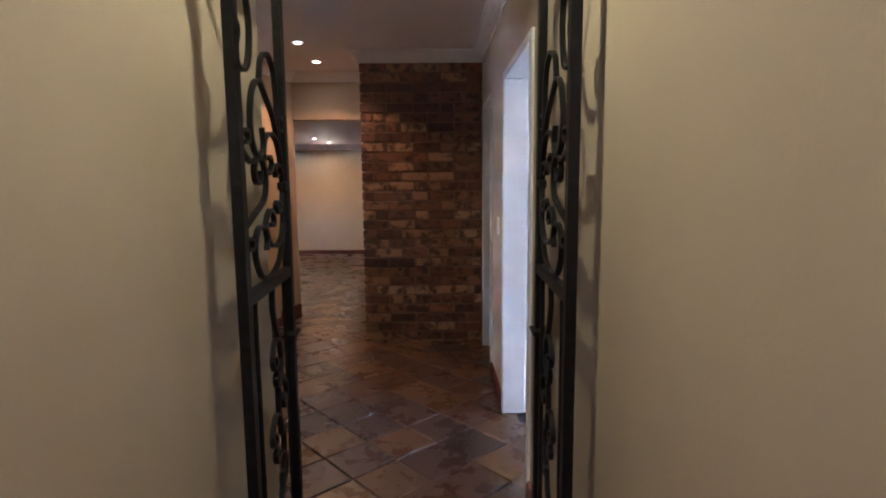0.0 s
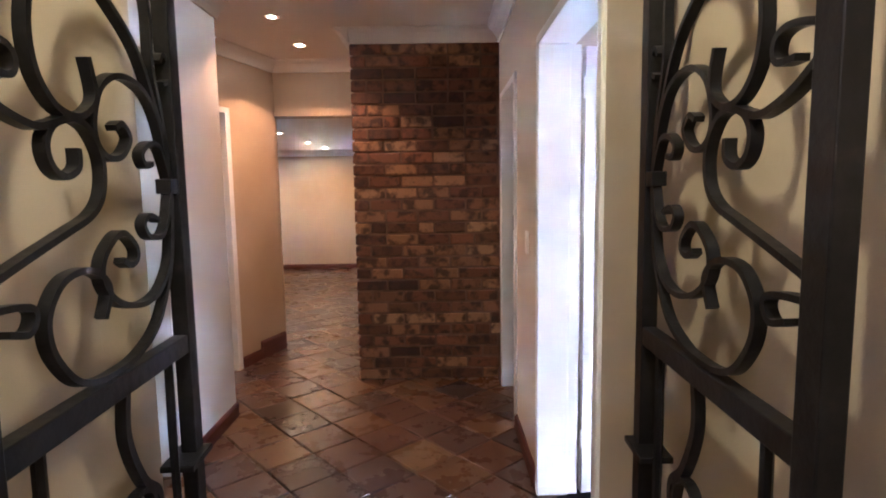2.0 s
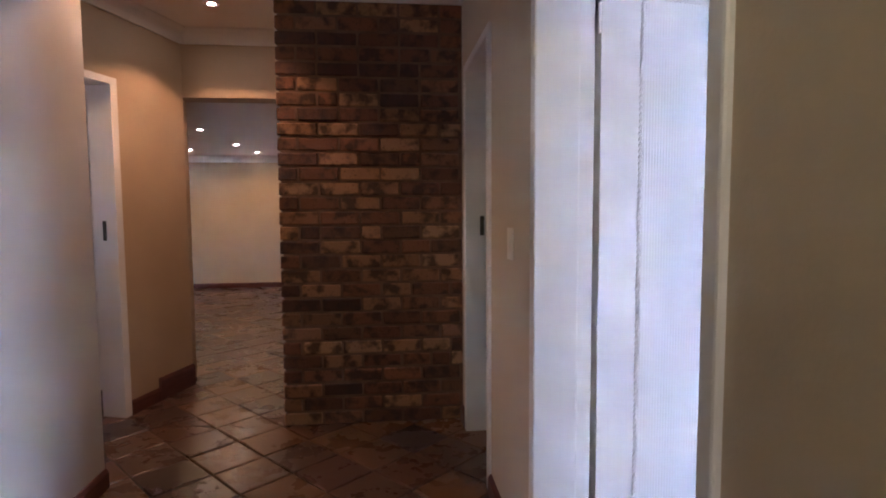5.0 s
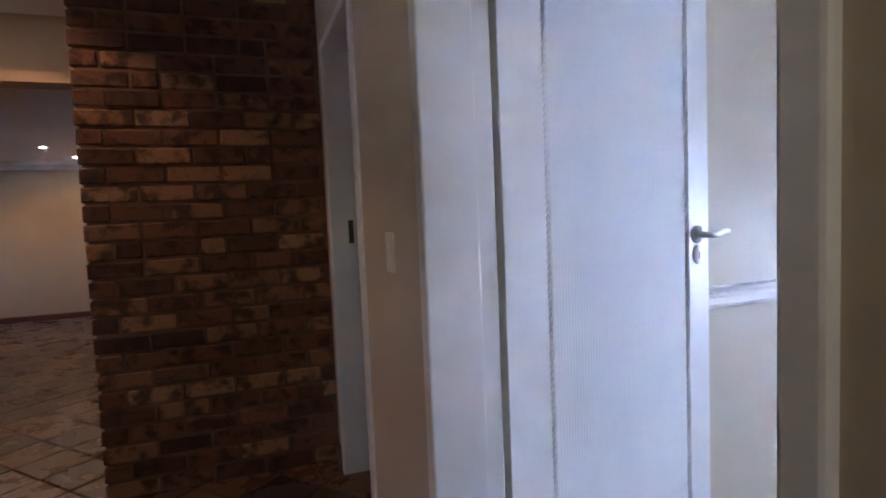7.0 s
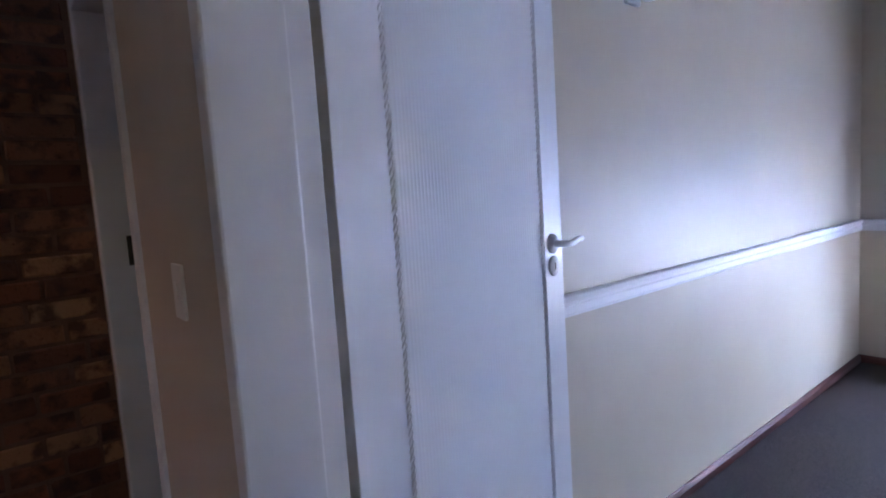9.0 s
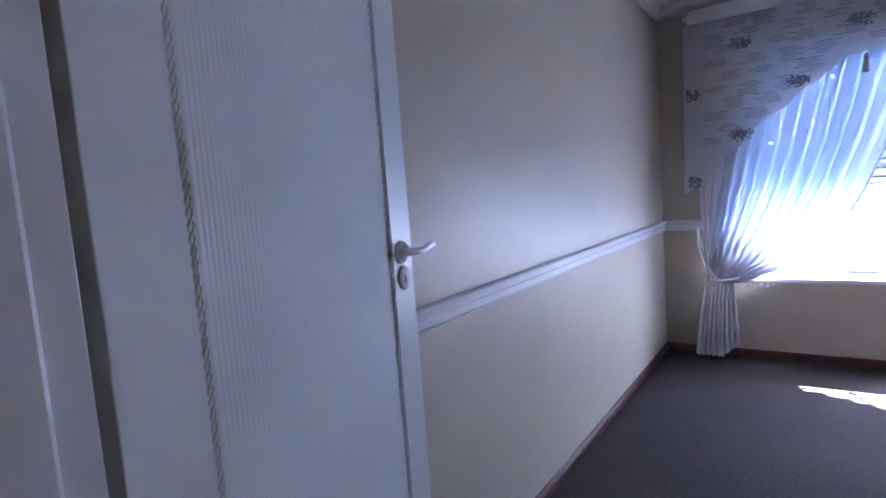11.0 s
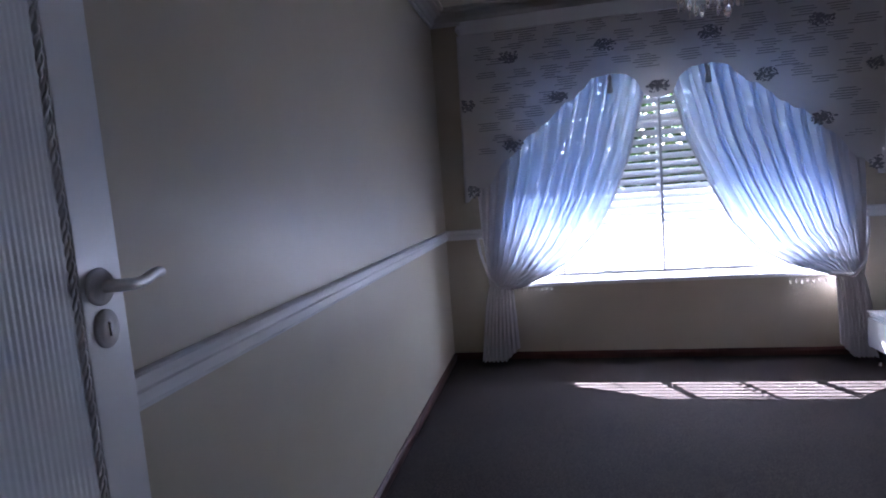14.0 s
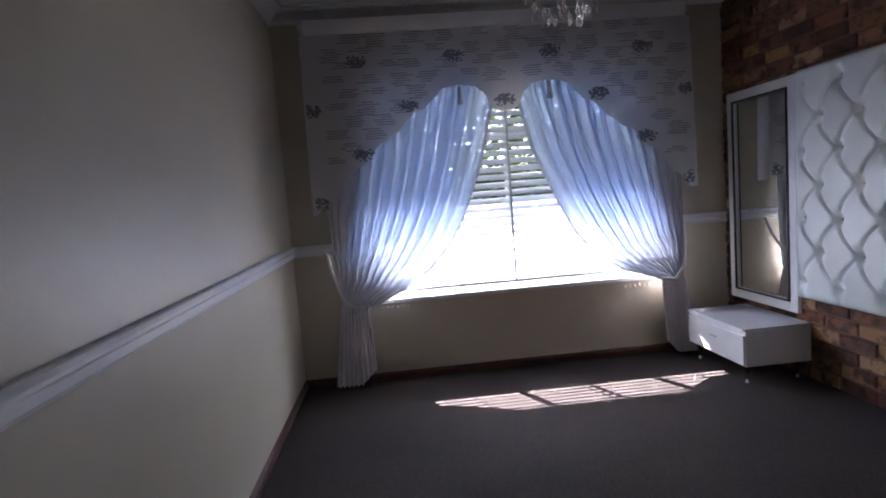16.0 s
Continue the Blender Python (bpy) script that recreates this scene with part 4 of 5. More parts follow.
def curtain(label, inner, outer, foot, sgn, x=4.875):
    """A voile drape: top gathered behind the valance, tied back, then falling. inner, outer: (y, z) edges from top to tie."""
    ob = thing("sheer_curtain", label, "curtain", 0, 0, 0, 0, "pair of tied-back sheers")
    tie_z = outer[-1][1]
    bm = bmesh.new()
    nu, nv = 300, 60
    rows = []
    layers = bm.verts.layers.float.new("gather")
    edges = [(along(outer, j / nv), along(inner, j / nv)) for j in range(nv + 1)]
    for j in range(nv + 1):
        v = j / nv
        (yo, zo), (yi, zi) = edges[j]
        row = []
        for i in range(nu + 1):
            u = i / nu
            e = u ** (1.0 + 0.35 * v)
            amp = 0.026 * (1 - 0.4 * v)
            ph = u * 14 * 2 * math.pi + 0.9 * math.sin(5 * u + 1.5 * v) + 1.3 * u * v
            fold = amp * math.sin(ph) + 0.3 * amp * math.sin(0.43 * ph + 1)
            # the pleats lap over themselves
            lap = abs(yi - yo) / 14 * 0.30 * math.sin(2 * ph + 0.6) * min(1.0, 6 * u, 6 * (1 - u))
            row.append(bm.verts.new((x + fold - 0.03 * v, yo + (yi - yo) * e + lap, zo + (zi - zo) * e + 0.008 * v * math.sin(ph))))
            # outer side is made opaque too, to dim the cloth beside the window
            opaque_share = max((v - 0.52) / 0.32 - 0.35 * (1 - u), 1 - (u - 0.14) / 0.28)
            row[-1][layers] = min(1.0, max(0.0, opaque_share + 0.12 * math.sin(ph + 0.8)))
        rows.append(row)
    for a, c in zip(rows, rows[1:]):
        for i in range(nu):
            bm.faces.new((a[i], a[i + 1], c[i + 1], c[i]))
    hem = [{nu: tuple(r[nu].co)} for r in rows]
    drape = part("drape", bm, M_SHEER, ob, "", True)
    # rolled hem along the inner edge, greyed to draw it against the bright window
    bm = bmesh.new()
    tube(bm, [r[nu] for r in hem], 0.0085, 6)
    part("hem", bm, M_SHEER_HEM, drape, "dense stitched hem, greyed like a backlit edge", True)
    bm = bmesh.new()
    rows = []
    f0, f1 = foot
    t0, t1 = outer[-1][0], inner[-1][0]
    for j in range(25):
        v = j / 24
        row = []
        for i in range(71):
            u = i / 70
            spread = v ** 0.7
            y = (t0 + (t1 - t0) * u) * (1 - spread) + (f0 + (f1 - f0) * u) * spread
            ph = u * 9 * 2 * math.pi + 0.8 * math.sin(4 * u)
            amp = 0.010 + 0.013 * spread
            lift = 0.11 * max(0.0, u - 0.62) / 0.38
            row.append(bm.verts.new((x - 0.03 + amp * math.sin(ph) - 0.01 * v, y, tie_z + (ROOM_F + 0.012 + lift - tie_z) * v)))
        rows.append(row)
    for a, c in zip(rows, rows[1:]):
        for i in range(70):
            bm.faces.new((a[i], a[i + 1], c[i + 1], c[i]))
    part("tail", bm, M_SHEER_TAIL, ob, "", True)
    # tie-back from the wall round the gather
    yw = outer[0][0] + sgn * 0.03
    bm = bmesh.new()
    ym = (t0 + t1) / 2
    pts = [(ROOM_X1 - 0.004, yw, tie_z + 0.36), (x + 0.02, yw - sgn * 0.02, tie_z + 0.25), (x - 0.06, (yw + ym) / 2, tie_z + 0.08), (x - 0.085, ym, tie_z - 0.005), (x - 0.05, t1 - sgn * 0.03, tie_z + 0.01), (x + 0.01, t1 - sgn * 0.02, tie_z + 0.02)]
    out = []
    for a, c in zip(pts, pts[1:]):
        out += [tuple(Vector(a).lerp(Vector(c), k / 6)) for k in range(6)]
    tube(bm, out, 0.011, 8)
    tb = part("tieback", bm, M_SHEER_TAIL, ob, "rolled voile tie-back", True)
    bm = bmesh.new()
    lathe(bm, [(0.001, 0.012), (0.006, 0.006), (0.007, 0.0), (0.004, -0.006), (0.001, -0.014)], 8)
    bead = mesh_of("bead", bm, M_CRYSTAL, True)
    for k in range(9):
        b = new("bead", bead)
        b.parent = tb
        b.location = (x - 0.07, t1 - sgn * (0.02 + 0.035 * k) + sgn * 0.02, tie_z - 0.028 + 0.004 * (k % 2))
    return ob


curtain("white sheer voile curtain tied back, glowing with daylight",
        [(2.14, 2.32), (2.20, 1.90), (2.32, 1.436), (2.447, 1.114), (2.561, 0.907), (2.713, 0.742), (2.881, 0.619), (3.064, 0.536), (3.18, 0.512)],
        [(3.40, 2.32), (3.395, 1.19), (3.385, 0.94), (3.365, 0.72), (3.352, 0.54)], (3.44, 3.15), 1)
curtain("white sheer voile curtain tied back beside the pedestal",
        [(2.10, 2.32), (2.04, 1.87), (1.944, 1.486), (1.802, 1.162), (1.674, 0.912), (1.519, 0.717), (1.316, 0.596), (1.17, 0.55), (1.07, 0.53)],
        [(0.86, 2.32), (0.88, 1.17), (0.88, 0.885), (0.89, 0.66), (0.90, 0.525)], (0.81, 1.05), -1)


# ---- valance ----
def valance():
    ob = thing("valance", "scalloped linen valance printed with grey crests under a white pelmet", "valance", 0, 0, 0)
    yc, half, x = 2.13, 1.335, 4.84
    part("pelmet", boxes((x - 0.022, yc - half + 0.04, 2.340, x + 0.012, yc + half - 0.03, 2.437), (x + 0.012, yc - half + 0.04, 2.415, ROOM_X1, yc + half - 0.03, 2.436), bevel=0.003), M_WHITE, ob, "white painted pelmet board")
    for y in (yc - half + 0.025, yc + half - 0.015):
        bm = bmesh.new()
        tube(bm, [(x + 0.03, y, 2.40), (x + 0.09, y, 2.40)], 0.028, 14)
        part("rod_end", bm, M_WHITE, ob, "white curtain rod end", True)
    edge = [(0, 1.775), (0.06, 1.785), (0.10, 1.82), (0.13, 1.90), (0.20, 1.95), (0.31, 1.965), (0.42, 1.945), (0.47, 1.90), (0.53, 1.84), (0.62, 1.80), (0.70, 1.715), (0.80, 1.64), (0.88, 1.60), (0.97, 1.49), (1.06, 1.43), (1.13, 1.31), (1.23, 1.245), (1.30, 1.185), (1.335, 1.175)]

    def low(d):
        d = abs(d)
        z = edge[-1][1]
        for (a, p), (c, q) in zip(edge, edge[1:]):
            if a <= d <= c:
                z = p + (q - p) * (d - a) / (c - a)
                break
        return z - (0.012 * abs(math.sin(d * math.pi / 0.085)) if d > 0.45 else 0.0)

    bm = bmesh.new()
    n, k = 150, 14
    rows = []
    for i in range(n + 1):
        d = -half + 2 * half * i / n
        z0 = low(d)
        col = []
        for j in range(k + 1):
            t = j / k
            z = 2.345 + (z0 - 2.345) * t
            flare = 1 + 0.014 * t
            fold = 0.007 * math.sin(d * 9 + 1) * t + 0.004 * math.sin(d * 23) * t
            col.append(bm.verts.new((x - 0.006 + fold - 0.02 * t, yc + d * flare, z)))
        rows.append(col)
    for a, c in zip(rows, rows[1:]):
        for j in range(k):
            bm.faces.new((a[j], a[j + 1], c[j + 1], c[j]))
    for col, s in ((rows[0], -1), (rows[-1], 1)):
        back = [bm.verts.new((ROOM_X1 - 0.01, v.co.y, v.co.z)) for v in col]
        for j in range(k):
            bm.faces.new((col[j], col[j + 1], back[j + 1], back[j]))
    part("cloth", bm, M_VALANCE, ob, "", True)
    rng = random.Random(7)

    def front(d, z):
        z0 = low(d)
        t = max(0.0, min(1.0, (2.345 - z) / (2.345 - z0)))
        return x - 0.006 + 0.007 * math.sin(d * 9 + 1) * t + 0.004 * math.sin(d * 23) * t - 0.02 * t - 0.0035

    def dab(bm, d, z, w, h, a=0.0):
        """A small flat oval of print."""
        vs = []
        for q in range(7):
            t = 2 * math.pi * q / 7
            dd, zz = w * math.cos(t), h * math.sin(t)
            dd, zz = dd * math.cos(a) - zz * math.sin(a), dd * math.sin(a) + zz * math.cos(a)
            vs.append(bm.verts.new((front(d + dd, z + zz), yc + d + dd, z + zz)))
        bm.faces.new(vs)

    # crests in staggered rows, and short lines of illegible script between them
    for r, z in enumerate([2.16, 1.853, 1.546, 1.24]):
        for c in range(-2, 3):
            d = c * 0.655 + (0.3275 if r % 2 == 0 else 0.0)
            if abs(d) > half + 0.01 or z < low(d) + 0.01:
                continue
            bm = bmesh.new()
            for q in range(85):
                a = rng.uniform(0, 2 * math.pi)
                rr = rng.uniform(0.15, 1)
                if abs(d + 0.074 * rr * math.cos(a)) > half - 0.012:
                    continue
                dab(bm, d + 0.074 * rr * math.cos(a), z + 0.044 * rr * math.sin(a), rng.uniform(0.006, 0.014), rng.uniform(0.003, 0.008), rng.uniform(-1, 1))
            part("printed_crest", bm, M_PRINT, ob, "dark grey printed crest")
    bm = bmesh.new()
    for r in range(13):
        z = 2.30 - r * 0.088
        for c in range(12):
            d = -half + 0.12 + c * 0.225 + rng.uniform(-0.05, 0.05) + (0.12 if r % 2 else 0)
            if abs(d) > half - 0.10 or z - 0.05 < low(d) or z - 0.05 < low(d + 0.09) or z - 0.05 < low(d - 0.09):
                continue
            for q in range(rng.randint(3, 6)):
                zz = z + 0.032 - q * 0.016
                w = rng.uniform(0.07, 0.16)
                o = rng.uniform(-0.02, 0.02)
                vs = [bm.verts.new((front(d + o + s * w / 2, zz + h), yc + d + o + s * w / 2, zz + h)) for s, h in ((-1, -0.0026), (1, -0.0026), (1, 0.0026), (-1, 0.0026))]
                bm.faces.new(vs)
    script = part("printed_script", bm, M_PRINT_SOFT, ob, "faded illegible script lines")
    script["kind"] = "stuff"
    for d in (-0.31, 0.31):
        bm = bmesh.new()
        lathe(bm, [(0.003, 0.0), (0.012, -0.012), (0.014, -0.03), (0.009, -0.04), (0.014, -0.05), (0.021, -0.12), (0.001, -0.125)], 14, (x - 0.03, yc + d, 1.96))
        part("tassel", bm, M_TAPE, ob, "grey-brown hanging tassel", True)
    return ob


valance()


# ---- mirror ----
mir = thing("wall_mirror", "tall mirror in a white moulded frame on the brick wall", "mirror", 4.19, ROOM_Y0, 0.345)
MW, MH, FW = 0.67, 1.445, 0.075
for nm, r in (("frame_side", (0, 0, 0, FW, 0.028, MH)), ("frame_side", (MW - FW, 0, 0, MW, 0.028, MH)), ("frame_rail", (FW, 0, 0, MW - FW, 0.028, FW)), ("frame_rail", (FW, 0, MH - FW, MW - FW, 0.028, MH))):
    part(nm, boxes(r, bevel=0.006), M_WHITE, mir)
part("frame_bead", boxes((FW - 0.012, 0.026, FW - 0.012, FW, 0.036, MH - FW + 0.012), (MW - FW, 0.026, FW - 0.012, MW - FW + 0.012, 0.036, MH - FW + 0.012), (FW, 0.026, FW - 0.012, MW - FW, 0.036, FW), (FW, 0.026, MH - FW, MW - FW, 0.036, MH - FW + 0.012)), M_DARKMETAL, mir, "dark bead inside the frame")
part("mirror_glass", boxes((FW, 0.004, FW, MW - FW, 0.012, MH - FW)), M_MIRROR, mir, "silvered mirror glass")


# ---- headboard ----
def headboard():
    x0, x1, z0, z1, depth = 2.35, 4.16, 0.455, 1.80, 0.075
    ob = thing("headboard", "white leatherette headboard, deep-buttoned with crystal studs, on the brick wall", "headboard", 0, ROOM_Y0, 0)
    buttons = []
    for r in range(7):
        z = 1.712 - r * 0.192
        for c in range(9):
            x = 4.10 - c * 0.272 - (0.136 if r % 2 else 0.0)
            if x > x0 + 0.05 and z > z0 + 0.09:
                buttons.append((x, z))
    bm = bmesh.new()
    nx, nz = 220, 160
    B = np.array(buttons)
    grid = []
    for i in range(nx + 1):
        col = []
        for j in range(nz + 1):
            x, z = x0 + (x1 - x0) * i / nx, z0 + (z1 - z0) * j / nz
            d = np.sqrt(((B[:, 0] - x) / 0.136) ** 2 + ((B[:, 1] - z) / 0.192) ** 2)
            near = float(d.min())
            dip = 0.042 * math.exp(-(near / 0.20) ** 2)
            # diagonal pleats between neighbouring buttons
            xe = x - 0.034 * abs(math.sin(math.pi * (z - 1.712) / 0.192))
            a = (xe - 4.10) / 0.136 + (z - 1.712) / 0.192
            c = (xe - 4.10) / 0.136 - (z - 1.712) / 0.192
            pl = 0.0
            for q in (a, c):
                w = abs(q / 2 - round(q / 2)) * 2
                pl = max(pl, math.exp(-(w / 0.085) ** 2))
            inside = z > B[:, 1].min() - 0.01 and x < 4.11 and z < 1.72
            if inside:
                dip = max(dip, 0.017 * pl)
            elif z < B[:, 1].min():
                kx = ((x - 4.10) / 0.272)
                w = abs(kx - round(kx)) if len([1 for b in buttons if abs(b[1] - B[:, 1].min()) < 0.01 and abs((b[0] - 4.10) / 0.272 - round((b[0] - 4.10) / 0.272)) < 0.1]) else abs(kx - 0.5 - round(kx - 0.5))
                dip = max(dip, 0.012 * math.exp(-(w / 0.05) ** 2))
            e = min(x - x0, x1 - x, z - z0, z1 - z)
            rim = depth - 0.05 * math.exp(-(e / 0.012))
            col.append(bm.verts.new((x, max(rim - dip, 0.012), z)))
        grid.append(col)
    for a, c in zip(grid, grid[1:]):
        for j in range(nz):
            bm.faces.new((a[j], a[j + 1], c[j + 1], c[j]))
    edge_loop = [col[0] for col in grid] + grid[-1][1:] + [col[-1] for col in grid[::-1]][1:] + grid[0][::-1][1:-1]
    backs = [bm.verts.new((v.co.x, 0.0, v.co.z)) for v in edge_loop]
    m = len(edge_loop)
    for j in range(m):
        bm.faces.new((edge_loop[j], edge_loop[(j + 1) % m], backs[(j + 1) % m], backs[j]))
    part("padding", bm, M_LEATHER, ob, "", True)
    stud = bmesh.new()
    lathe(stud, [(0.001, 0.0), (0.010, 0.001), (0.011, 0.005), (0.007, 0.011), (0.001, 0.013)], 8, (0, 0, 0), "y")
    me = mesh_of("button", stud, M_CHROME)
    for x, z in buttons:
        b = new("button", me)
        b.parent = ob
        b.location = (x, depth - 0.042, z)
    return ob


headboard()


# ---- pedestal ----
ped = thing("bedside_pedestal", "low white lacquered bedside pedestal with one drawer on chrome feet", "pedestal", 4.115, ROOM_Y0 + 0.004, ROOM_F)
part("body", boxes((0, 0, 0.115, 0.615, 0.415, 0.335), bevel=0.003), M_LACQUER, ped)
drawer = part("drawer_front", boxes((0.006, 0.417, 0.123, 0.609, 0.433, 0.307), bevel=0.002), M_LACQUER, ped)
part("finger_pull", boxes((0.27, 0.432, 0.235, 0.345, 0.438, 0.241), bevel=0.001), M_CHROME, drawer)
part("top", boxes((-0.002, 0, 0.3355, 0.617, 0.436, 0.35), bevel=0.003), M_LACQUER, ped)
for fx, fy in ((0.05, 0.05), (0.565, 0.05), (0.05, 0.38), (0.565, 0.38)):
    bm = bmesh.new()
    lathe(bm, [(0.020, 0.0), (0.022, 0.006), (0.012, 0.018), (0.016, 0.036), (0.010, 0.058), (0.014, 0.08), (0.026, 0.10), (0.030, 0.115)], 14, (fx, fy, 0))
    part("foot", bm, M_CHROME, ped, "turned chrome foot", True)


# ---- chandelier ----
def chandelier():
    ob = thing("chandelier", "small crystal chandelier with hanging glass drops over the bedroom", "chandelier", 3.2, 2.222, CEIL - 0.117)
    ob.scale = (0.72, 0.72, 1.0)
    bm = bmesh.new()
    lathe(bm, [(0.05, 0.117), (0.055, 0.105), (0.03, 0.087), (0.008, 0.077)], 18)
    part("ceiling_rose", bm, M_CHROME, ob, "chrome ceiling rose", True)
    bm = bmesh.new()
    tube(bm, [(0, 0, 0.082), (0, 0, -0.32)], 0.006, 8)
    lathe(bm, [(0.008, -0.30), (0.022, -0.33), (0.012, -0.37), (0.028, -0.42), (0.016, -0.47), (0.004, -0.49)], 14)
    part("stem", bm, M_CHROME, ob, "chrome stem", True)
    drop = bmesh.new()
    lathe(drop, [(0.001, 0.0), (0.004, -0.004), (0.011, -0.022), (0.013, -0.032), (0.007, -0.046), (0.001, -0.052)], 7)
    me = mesh_of("crystal_drop", drop, M_CRYSTAL)
    spear = bmesh.new()
    lathe(spear, [(0.001, 0.0), (0.005, -0.006), (0.004, -0.05), (0.0008, -0.07)], 6)
    me2 = mesh_of("crystal_spear", spear, M_CRYSTAL)
    for k in range(6):
        a = math.pi / 3 * k + 0.2
        ca, sa = math.cos(a), math.sin(a)
        bm = bmesh.new()
        tube(bm, [(0.015 * ca, 0.015 * sa, -0.42), (0.08 * ca, 0.08 * sa, -0.47), (0.16 * ca, 0.16 * sa, -0.44), (0.185 * ca, 0.185 * sa, -0.40)], 0.006, 8)
        arm = part("arm", bm, M_CHROME, ob, "chrome arm", True)
        bm = bmesh.new()
        lathe(bm, [(0.010, -0.40), (0.045, -0.395), (0.052, -0.385), (0.012, -0.388)], 16, (0.185 * ca, 0.185 * sa, 0))
        lathe(bm, [(0.009, -0.39), (0.009, -0.31), (0.004, -0.28)], 10, (0.185 * ca, 0.185 * sa, 0))
        part("candle_cup", bm, M_CRYSTAL, arm, "glass cup and candle tube", True)
        for r, z, src in ((0.185, -0.43, me), (0.225, -0.405, me), (0.12, -0.49, me), (0.15, -0.475, me2), (0.085, -0.50, me), (0.20, -0.445, me2)):
            d = new("crystal", src)
            d.parent = ob
            d.location = (r * math.cos(a + r * 3), r * math.sin(a + r * 3), z - 0.02)
    bm = bmesh.new()
    lathe(bm, [(0.001, -0.44), (0.006, -0.46), (0.004, -0.53), (0.002, -0.55)], 8, (0, -0.07, 0))
    lathe(bm, [(0.002, -0.55), (0.014, -0.556), (0.021, -0.575), (0.014, -0.594), (0.001, -0.60)], 16, (0, -0.07, 0))
    part("crystal_ball", bm, M_CRYSTAL, ob, "round crystal finial", True)
    return ob


chandelier()


# ---- outside the window ----
structure("ground", boxes((-60, -60, -0.4, 80, 60, -0.17)), M_PAVING, "sunlit pale paving outside the window", "ground")
# unseen roof, assumed; its depth is set to trim the sun patch
structure("assumed_veranda_roof", boxes((5.17, -1.0, 2.35, 6.27, 6.0, 2.45)), M_CEIL, "unseen veranda roof, assumed, that trims the sun and shades the upper window", "roof")
structure("garden_wall", boxes((13.0, -20, -0.17, 13.2, 20, 1.75)), M_OUTWALL, "plastered garden wall in the sun", "wall")
bm = bmesh.new()
rng = random.Random(3)
for i in range(42000):
    c = Vector((12.0 + rng.gauss(0, 0.5), rng.uniform(-7, 9), 0.95 + 5.2 * rng.random() ** 1.15 - 0.25 * abs(rng.gauss(0, 1))))
    a, e, s = rng.uniform(0, 6.28), rng.uniform(-0.9, 0.9), rng.uniform(0.07, 0.15)
    d = Vector((math.cos(a) * math.cos(e), math.sin(a) * math.cos(e), math.sin(e))) * s
    w = d.cross(Vector((0.3, 0.2, 1))).normalized() * s * 0.45
    vs = [bm.verts.new(c - d), bm.verts.new(c + w), bm.verts.new(c + d), bm.verts.new(c - w)]
    bm.faces.new(vs)
hedge = tagged(part("hedge_foliage", bm, M_LEAF), "leafy green shrubs against the garden wall", "shrub", "", "stuff")


# ---- bricks ----
def rough_brick(length, height, depth, seed):
    """One face brick, its front at y=0 towards -y, with worn corners."""
    rng = random.Random(seed)
    bm = boxes((0, 0, 0, length, depth, height))
    bmesh.ops.bevel(bm, geom=[e for e in bm.edges if sum(v.co.y for v in e.verts) / 2 < depth * 0.6], offset=0.006, segments=1, affect="EDGES")
    for v in bm.verts:
        v.co += Vector((rng.uniform(-1, 1), rng.uniform(-0.6, 0.6), rng.uniform(-1, 1))) * 0.0022
    return bm


BH, JOINT, COURSE = 0.0725, 0.0125, 0.085
BRICK_MESH = {}
for kind, ln in (("stretcher", 0.222), ("header", 0.106), ("three_quarter", 0.164)):
    BRICK_MESH[kind] = [(mesh_of("brick", rough_brick(ln, BH, 0.03, 10 * s + len(kind)), M_BRICK), ln) for s in range(4)]


def lay_bricks(parent, u0, u1, courses, place, hidden, seed, wild=0.14, foot=0.004):
    """Lays courses of single bricks along u; place(u, z, turn) gives the pose."""
    rng = random.Random(seed)
    for c in range(courses):
        z = foot + c * COURSE
        u = u0
        first = True
        while u < u1 - 0.03:
            if first:
                kind = "header" if c % 2 else "stretcher"
            else:
                kind = "stretcher" if rng.random() > wild else rng.choice(("header", "header", "three_quarter"))
            me, ln = rng.choice(BRICK_MESH[kind])
            k = 1.0
            if u + ln > u1:
                k = (u1 - u) / ln
            if not hidden(u, u + ln * k, z, z + BH):
                ob = new("brick", me)
                ob.parent = parent
                jut = rng.uniform(-0.005, 0.005)
                ob.matrix_world = place(u, z, jut) @ Matrix.Diagonal((k, 1, 1, 1))
            u += ln * k + JOINT
            first = False


wall_b = tagged(new("wall_brick"), "hall wall of dark multi-tone face bricks with recessed mortar", "brick wall", "", "structure")
lay_bricks(wall_b, -0.445, XR - 0.002, 29, lambda u, z, j: pose(u, YB + j, z), lambda a, c, p, q: False, 5)
# bedroom brick wall, where it shows round mirror and headboard
wall_c = tagged(new("wall_bedroom_brick"), "bedroom wall of brown face bricks behind the headboard", "brick wall", "", "structure")


def covered(a, c, p, q):
    xa, xc = ROOM_X1 - c, ROOM_X1 - a
    return (xa > 4.20 and xc < 4.85 and p > 0.40 and q < 1.75) or (xc < 4.12 and xa > 2.4 and p > 0.50 and q < 1.76)


lay_bricks(wall_c, 0.0, 1.75, 29, lambda u, z, j: pose(ROOM_X1 - u, ROOM_Y0 + j, z, 0, 0, 180), covered, 9, 0.14, ROOM_F + 0.004)
bm = bmesh.new()
rng = random.Random(21)
for c in range(29):
    x = XRI + (0.118 if c % 2 else 0.0)
    while x < 3.16:
        z = 0.004 + c * COURSE
        box(bm, x, ROOM_Y0 - 0.03, z, min(x + 0.222, 3.19), ROOM_Y0 + rng.uniform(-0.005, 0.005), z + BH)
        x += 0.2355
rest = part("brickwork", bm, M_BRICKS, wall_c)
rest["kind"] = "stuff"

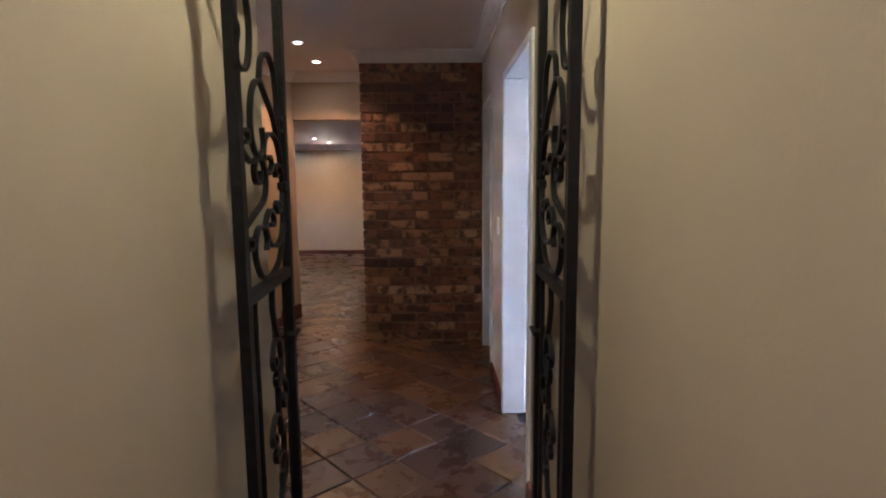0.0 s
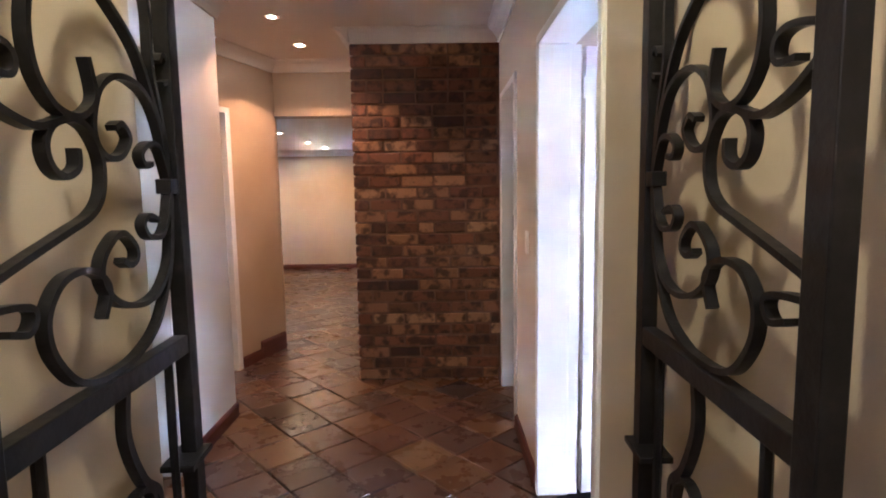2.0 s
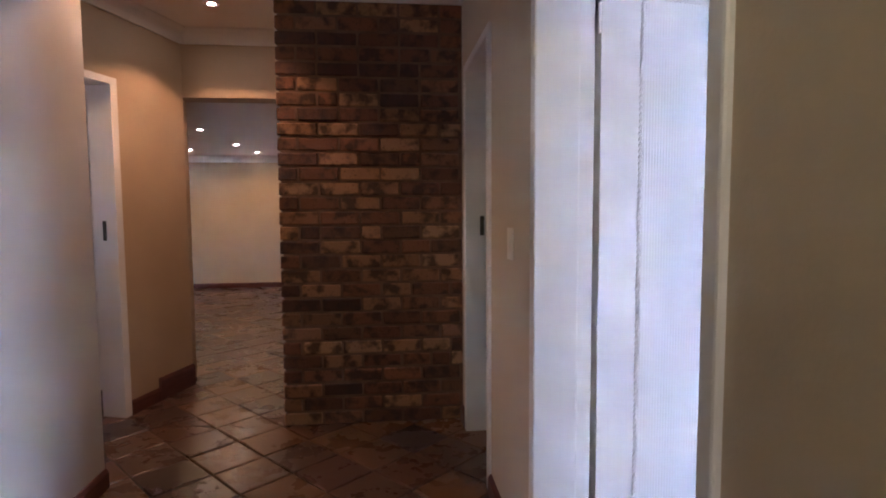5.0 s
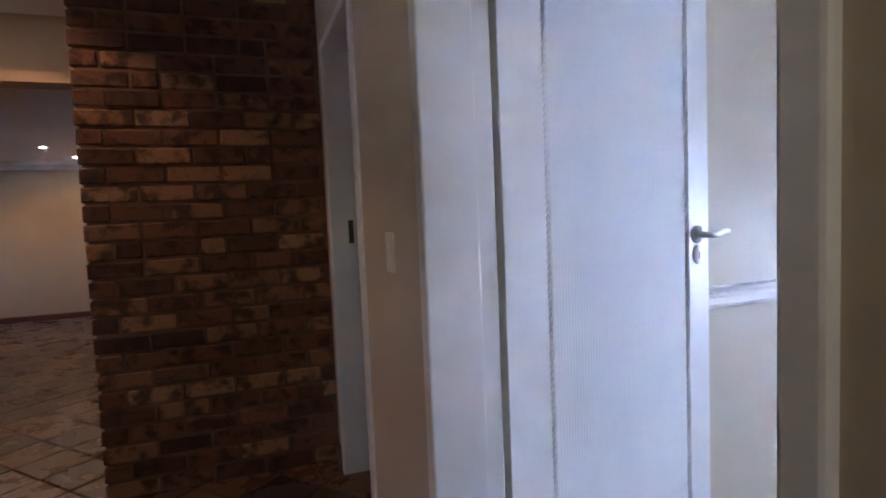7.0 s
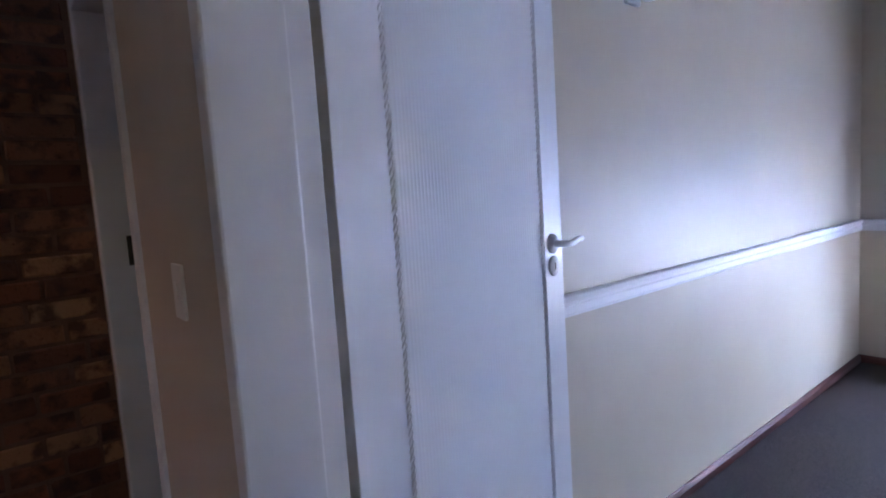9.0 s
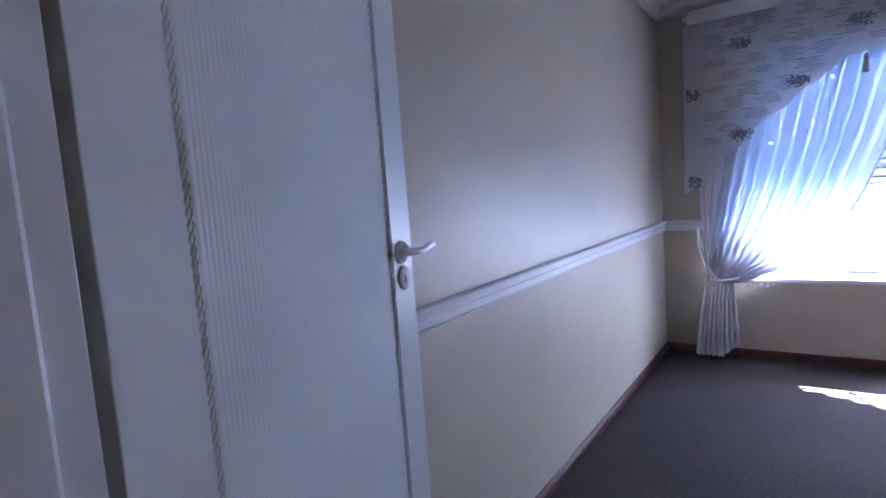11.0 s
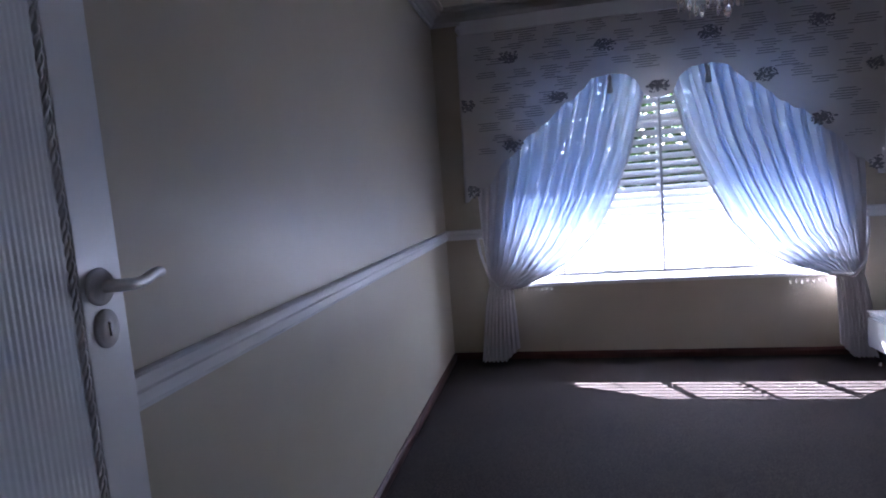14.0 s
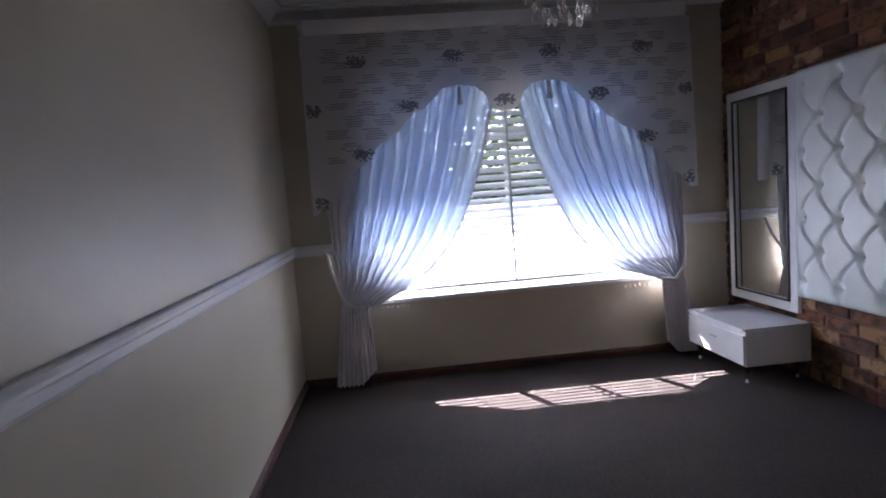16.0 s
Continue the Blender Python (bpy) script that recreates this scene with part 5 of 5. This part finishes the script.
# ---- slate tiles, laid on the diagonal ----
TILE, GAP = 0.266, 0.009


def tile_mesh(seed):
    rng = random.Random(seed)
    s = TILE
    bm = boxes((-s / 2, -s / 2, -0.014, s / 2, s / 2, 0.0))
    bmesh.ops.bevel(bm, geom=[e for e in bm.edges if sum(v.co.z for v in e.verts) / 2 > -0.004], offset=0.005, segments=1, affect="EDGES")
    for v in bm.verts:
        v.co += Vector((rng.uniform(-1, 1), rng.uniform(-1, 1), rng.uniform(-0.6, 0.6))) * 0.0025
    return mesh_of("tile", bm, M_SLATE)


TILES = [tile_mesh(s) for s in range(6)]
TILE_ANGLE, TILE_X, TILE_Y = 41.5, 0.075, 4.203
floor_t = tagged(new("floor_hall"), "diagonal brown and purple slate floor tiles with a dull sealed gloss", "floor", "", "structure")
rng = random.Random(11)
bm = bmesh.new()
step = TILE + GAP
ca, sa = math.cos(radians(TILE_ANGLE)), math.sin(radians(TILE_ANGLE))
for i in range(-60, 61):
    for j in range(-60, 61):
        x, y = TILE_X + (i * ca - j * sa) * step, TILE_Y + (i * sa + j * ca) * step
        in_hall = -1.75 < x < XR + 0.02 and 1.2 < y < 7.2
        in_rest = -6.1 < x < 2.3 and -2.6 < y < 11.1 and not (x > XR + 0.1 and y < 4.0) and not (x < -3.4 and y < 6.2)
        if in_hall and not (x > 0.62):
            ob = new("tile", rng.choice(TILES))
            ob.parent = floor_t
            ob.matrix_world = pose(x, y, rng.uniform(-0.001, 0.001), rng.uniform(-0.15, 0.15), rng.uniform(-0.15, 0.15), TILE_ANGLE + 90 * rng.randrange(4))
        elif in_rest:
            h = TILE / 2
            vs = [bm.verts.new((x + (a * ca - c * sa) * h, y + (a * sa + c * ca) * h, 0.0)) for a, c in ((-1, -1), (1, -1), (1, 1), (-1, 1))]
            lo = [bm.verts.new((v.co.x, v.co.y, -0.013)) for v in vs]
            bm.faces.new(vs)
            for q in range(4):
                bm.faces.new((vs[q], lo[q], lo[(q + 1) % 4], vs[(q + 1) % 4]))
rest = part("tiles_beyond", bm, M_SLATES, floor_t)
rest["kind"] = "stuff"
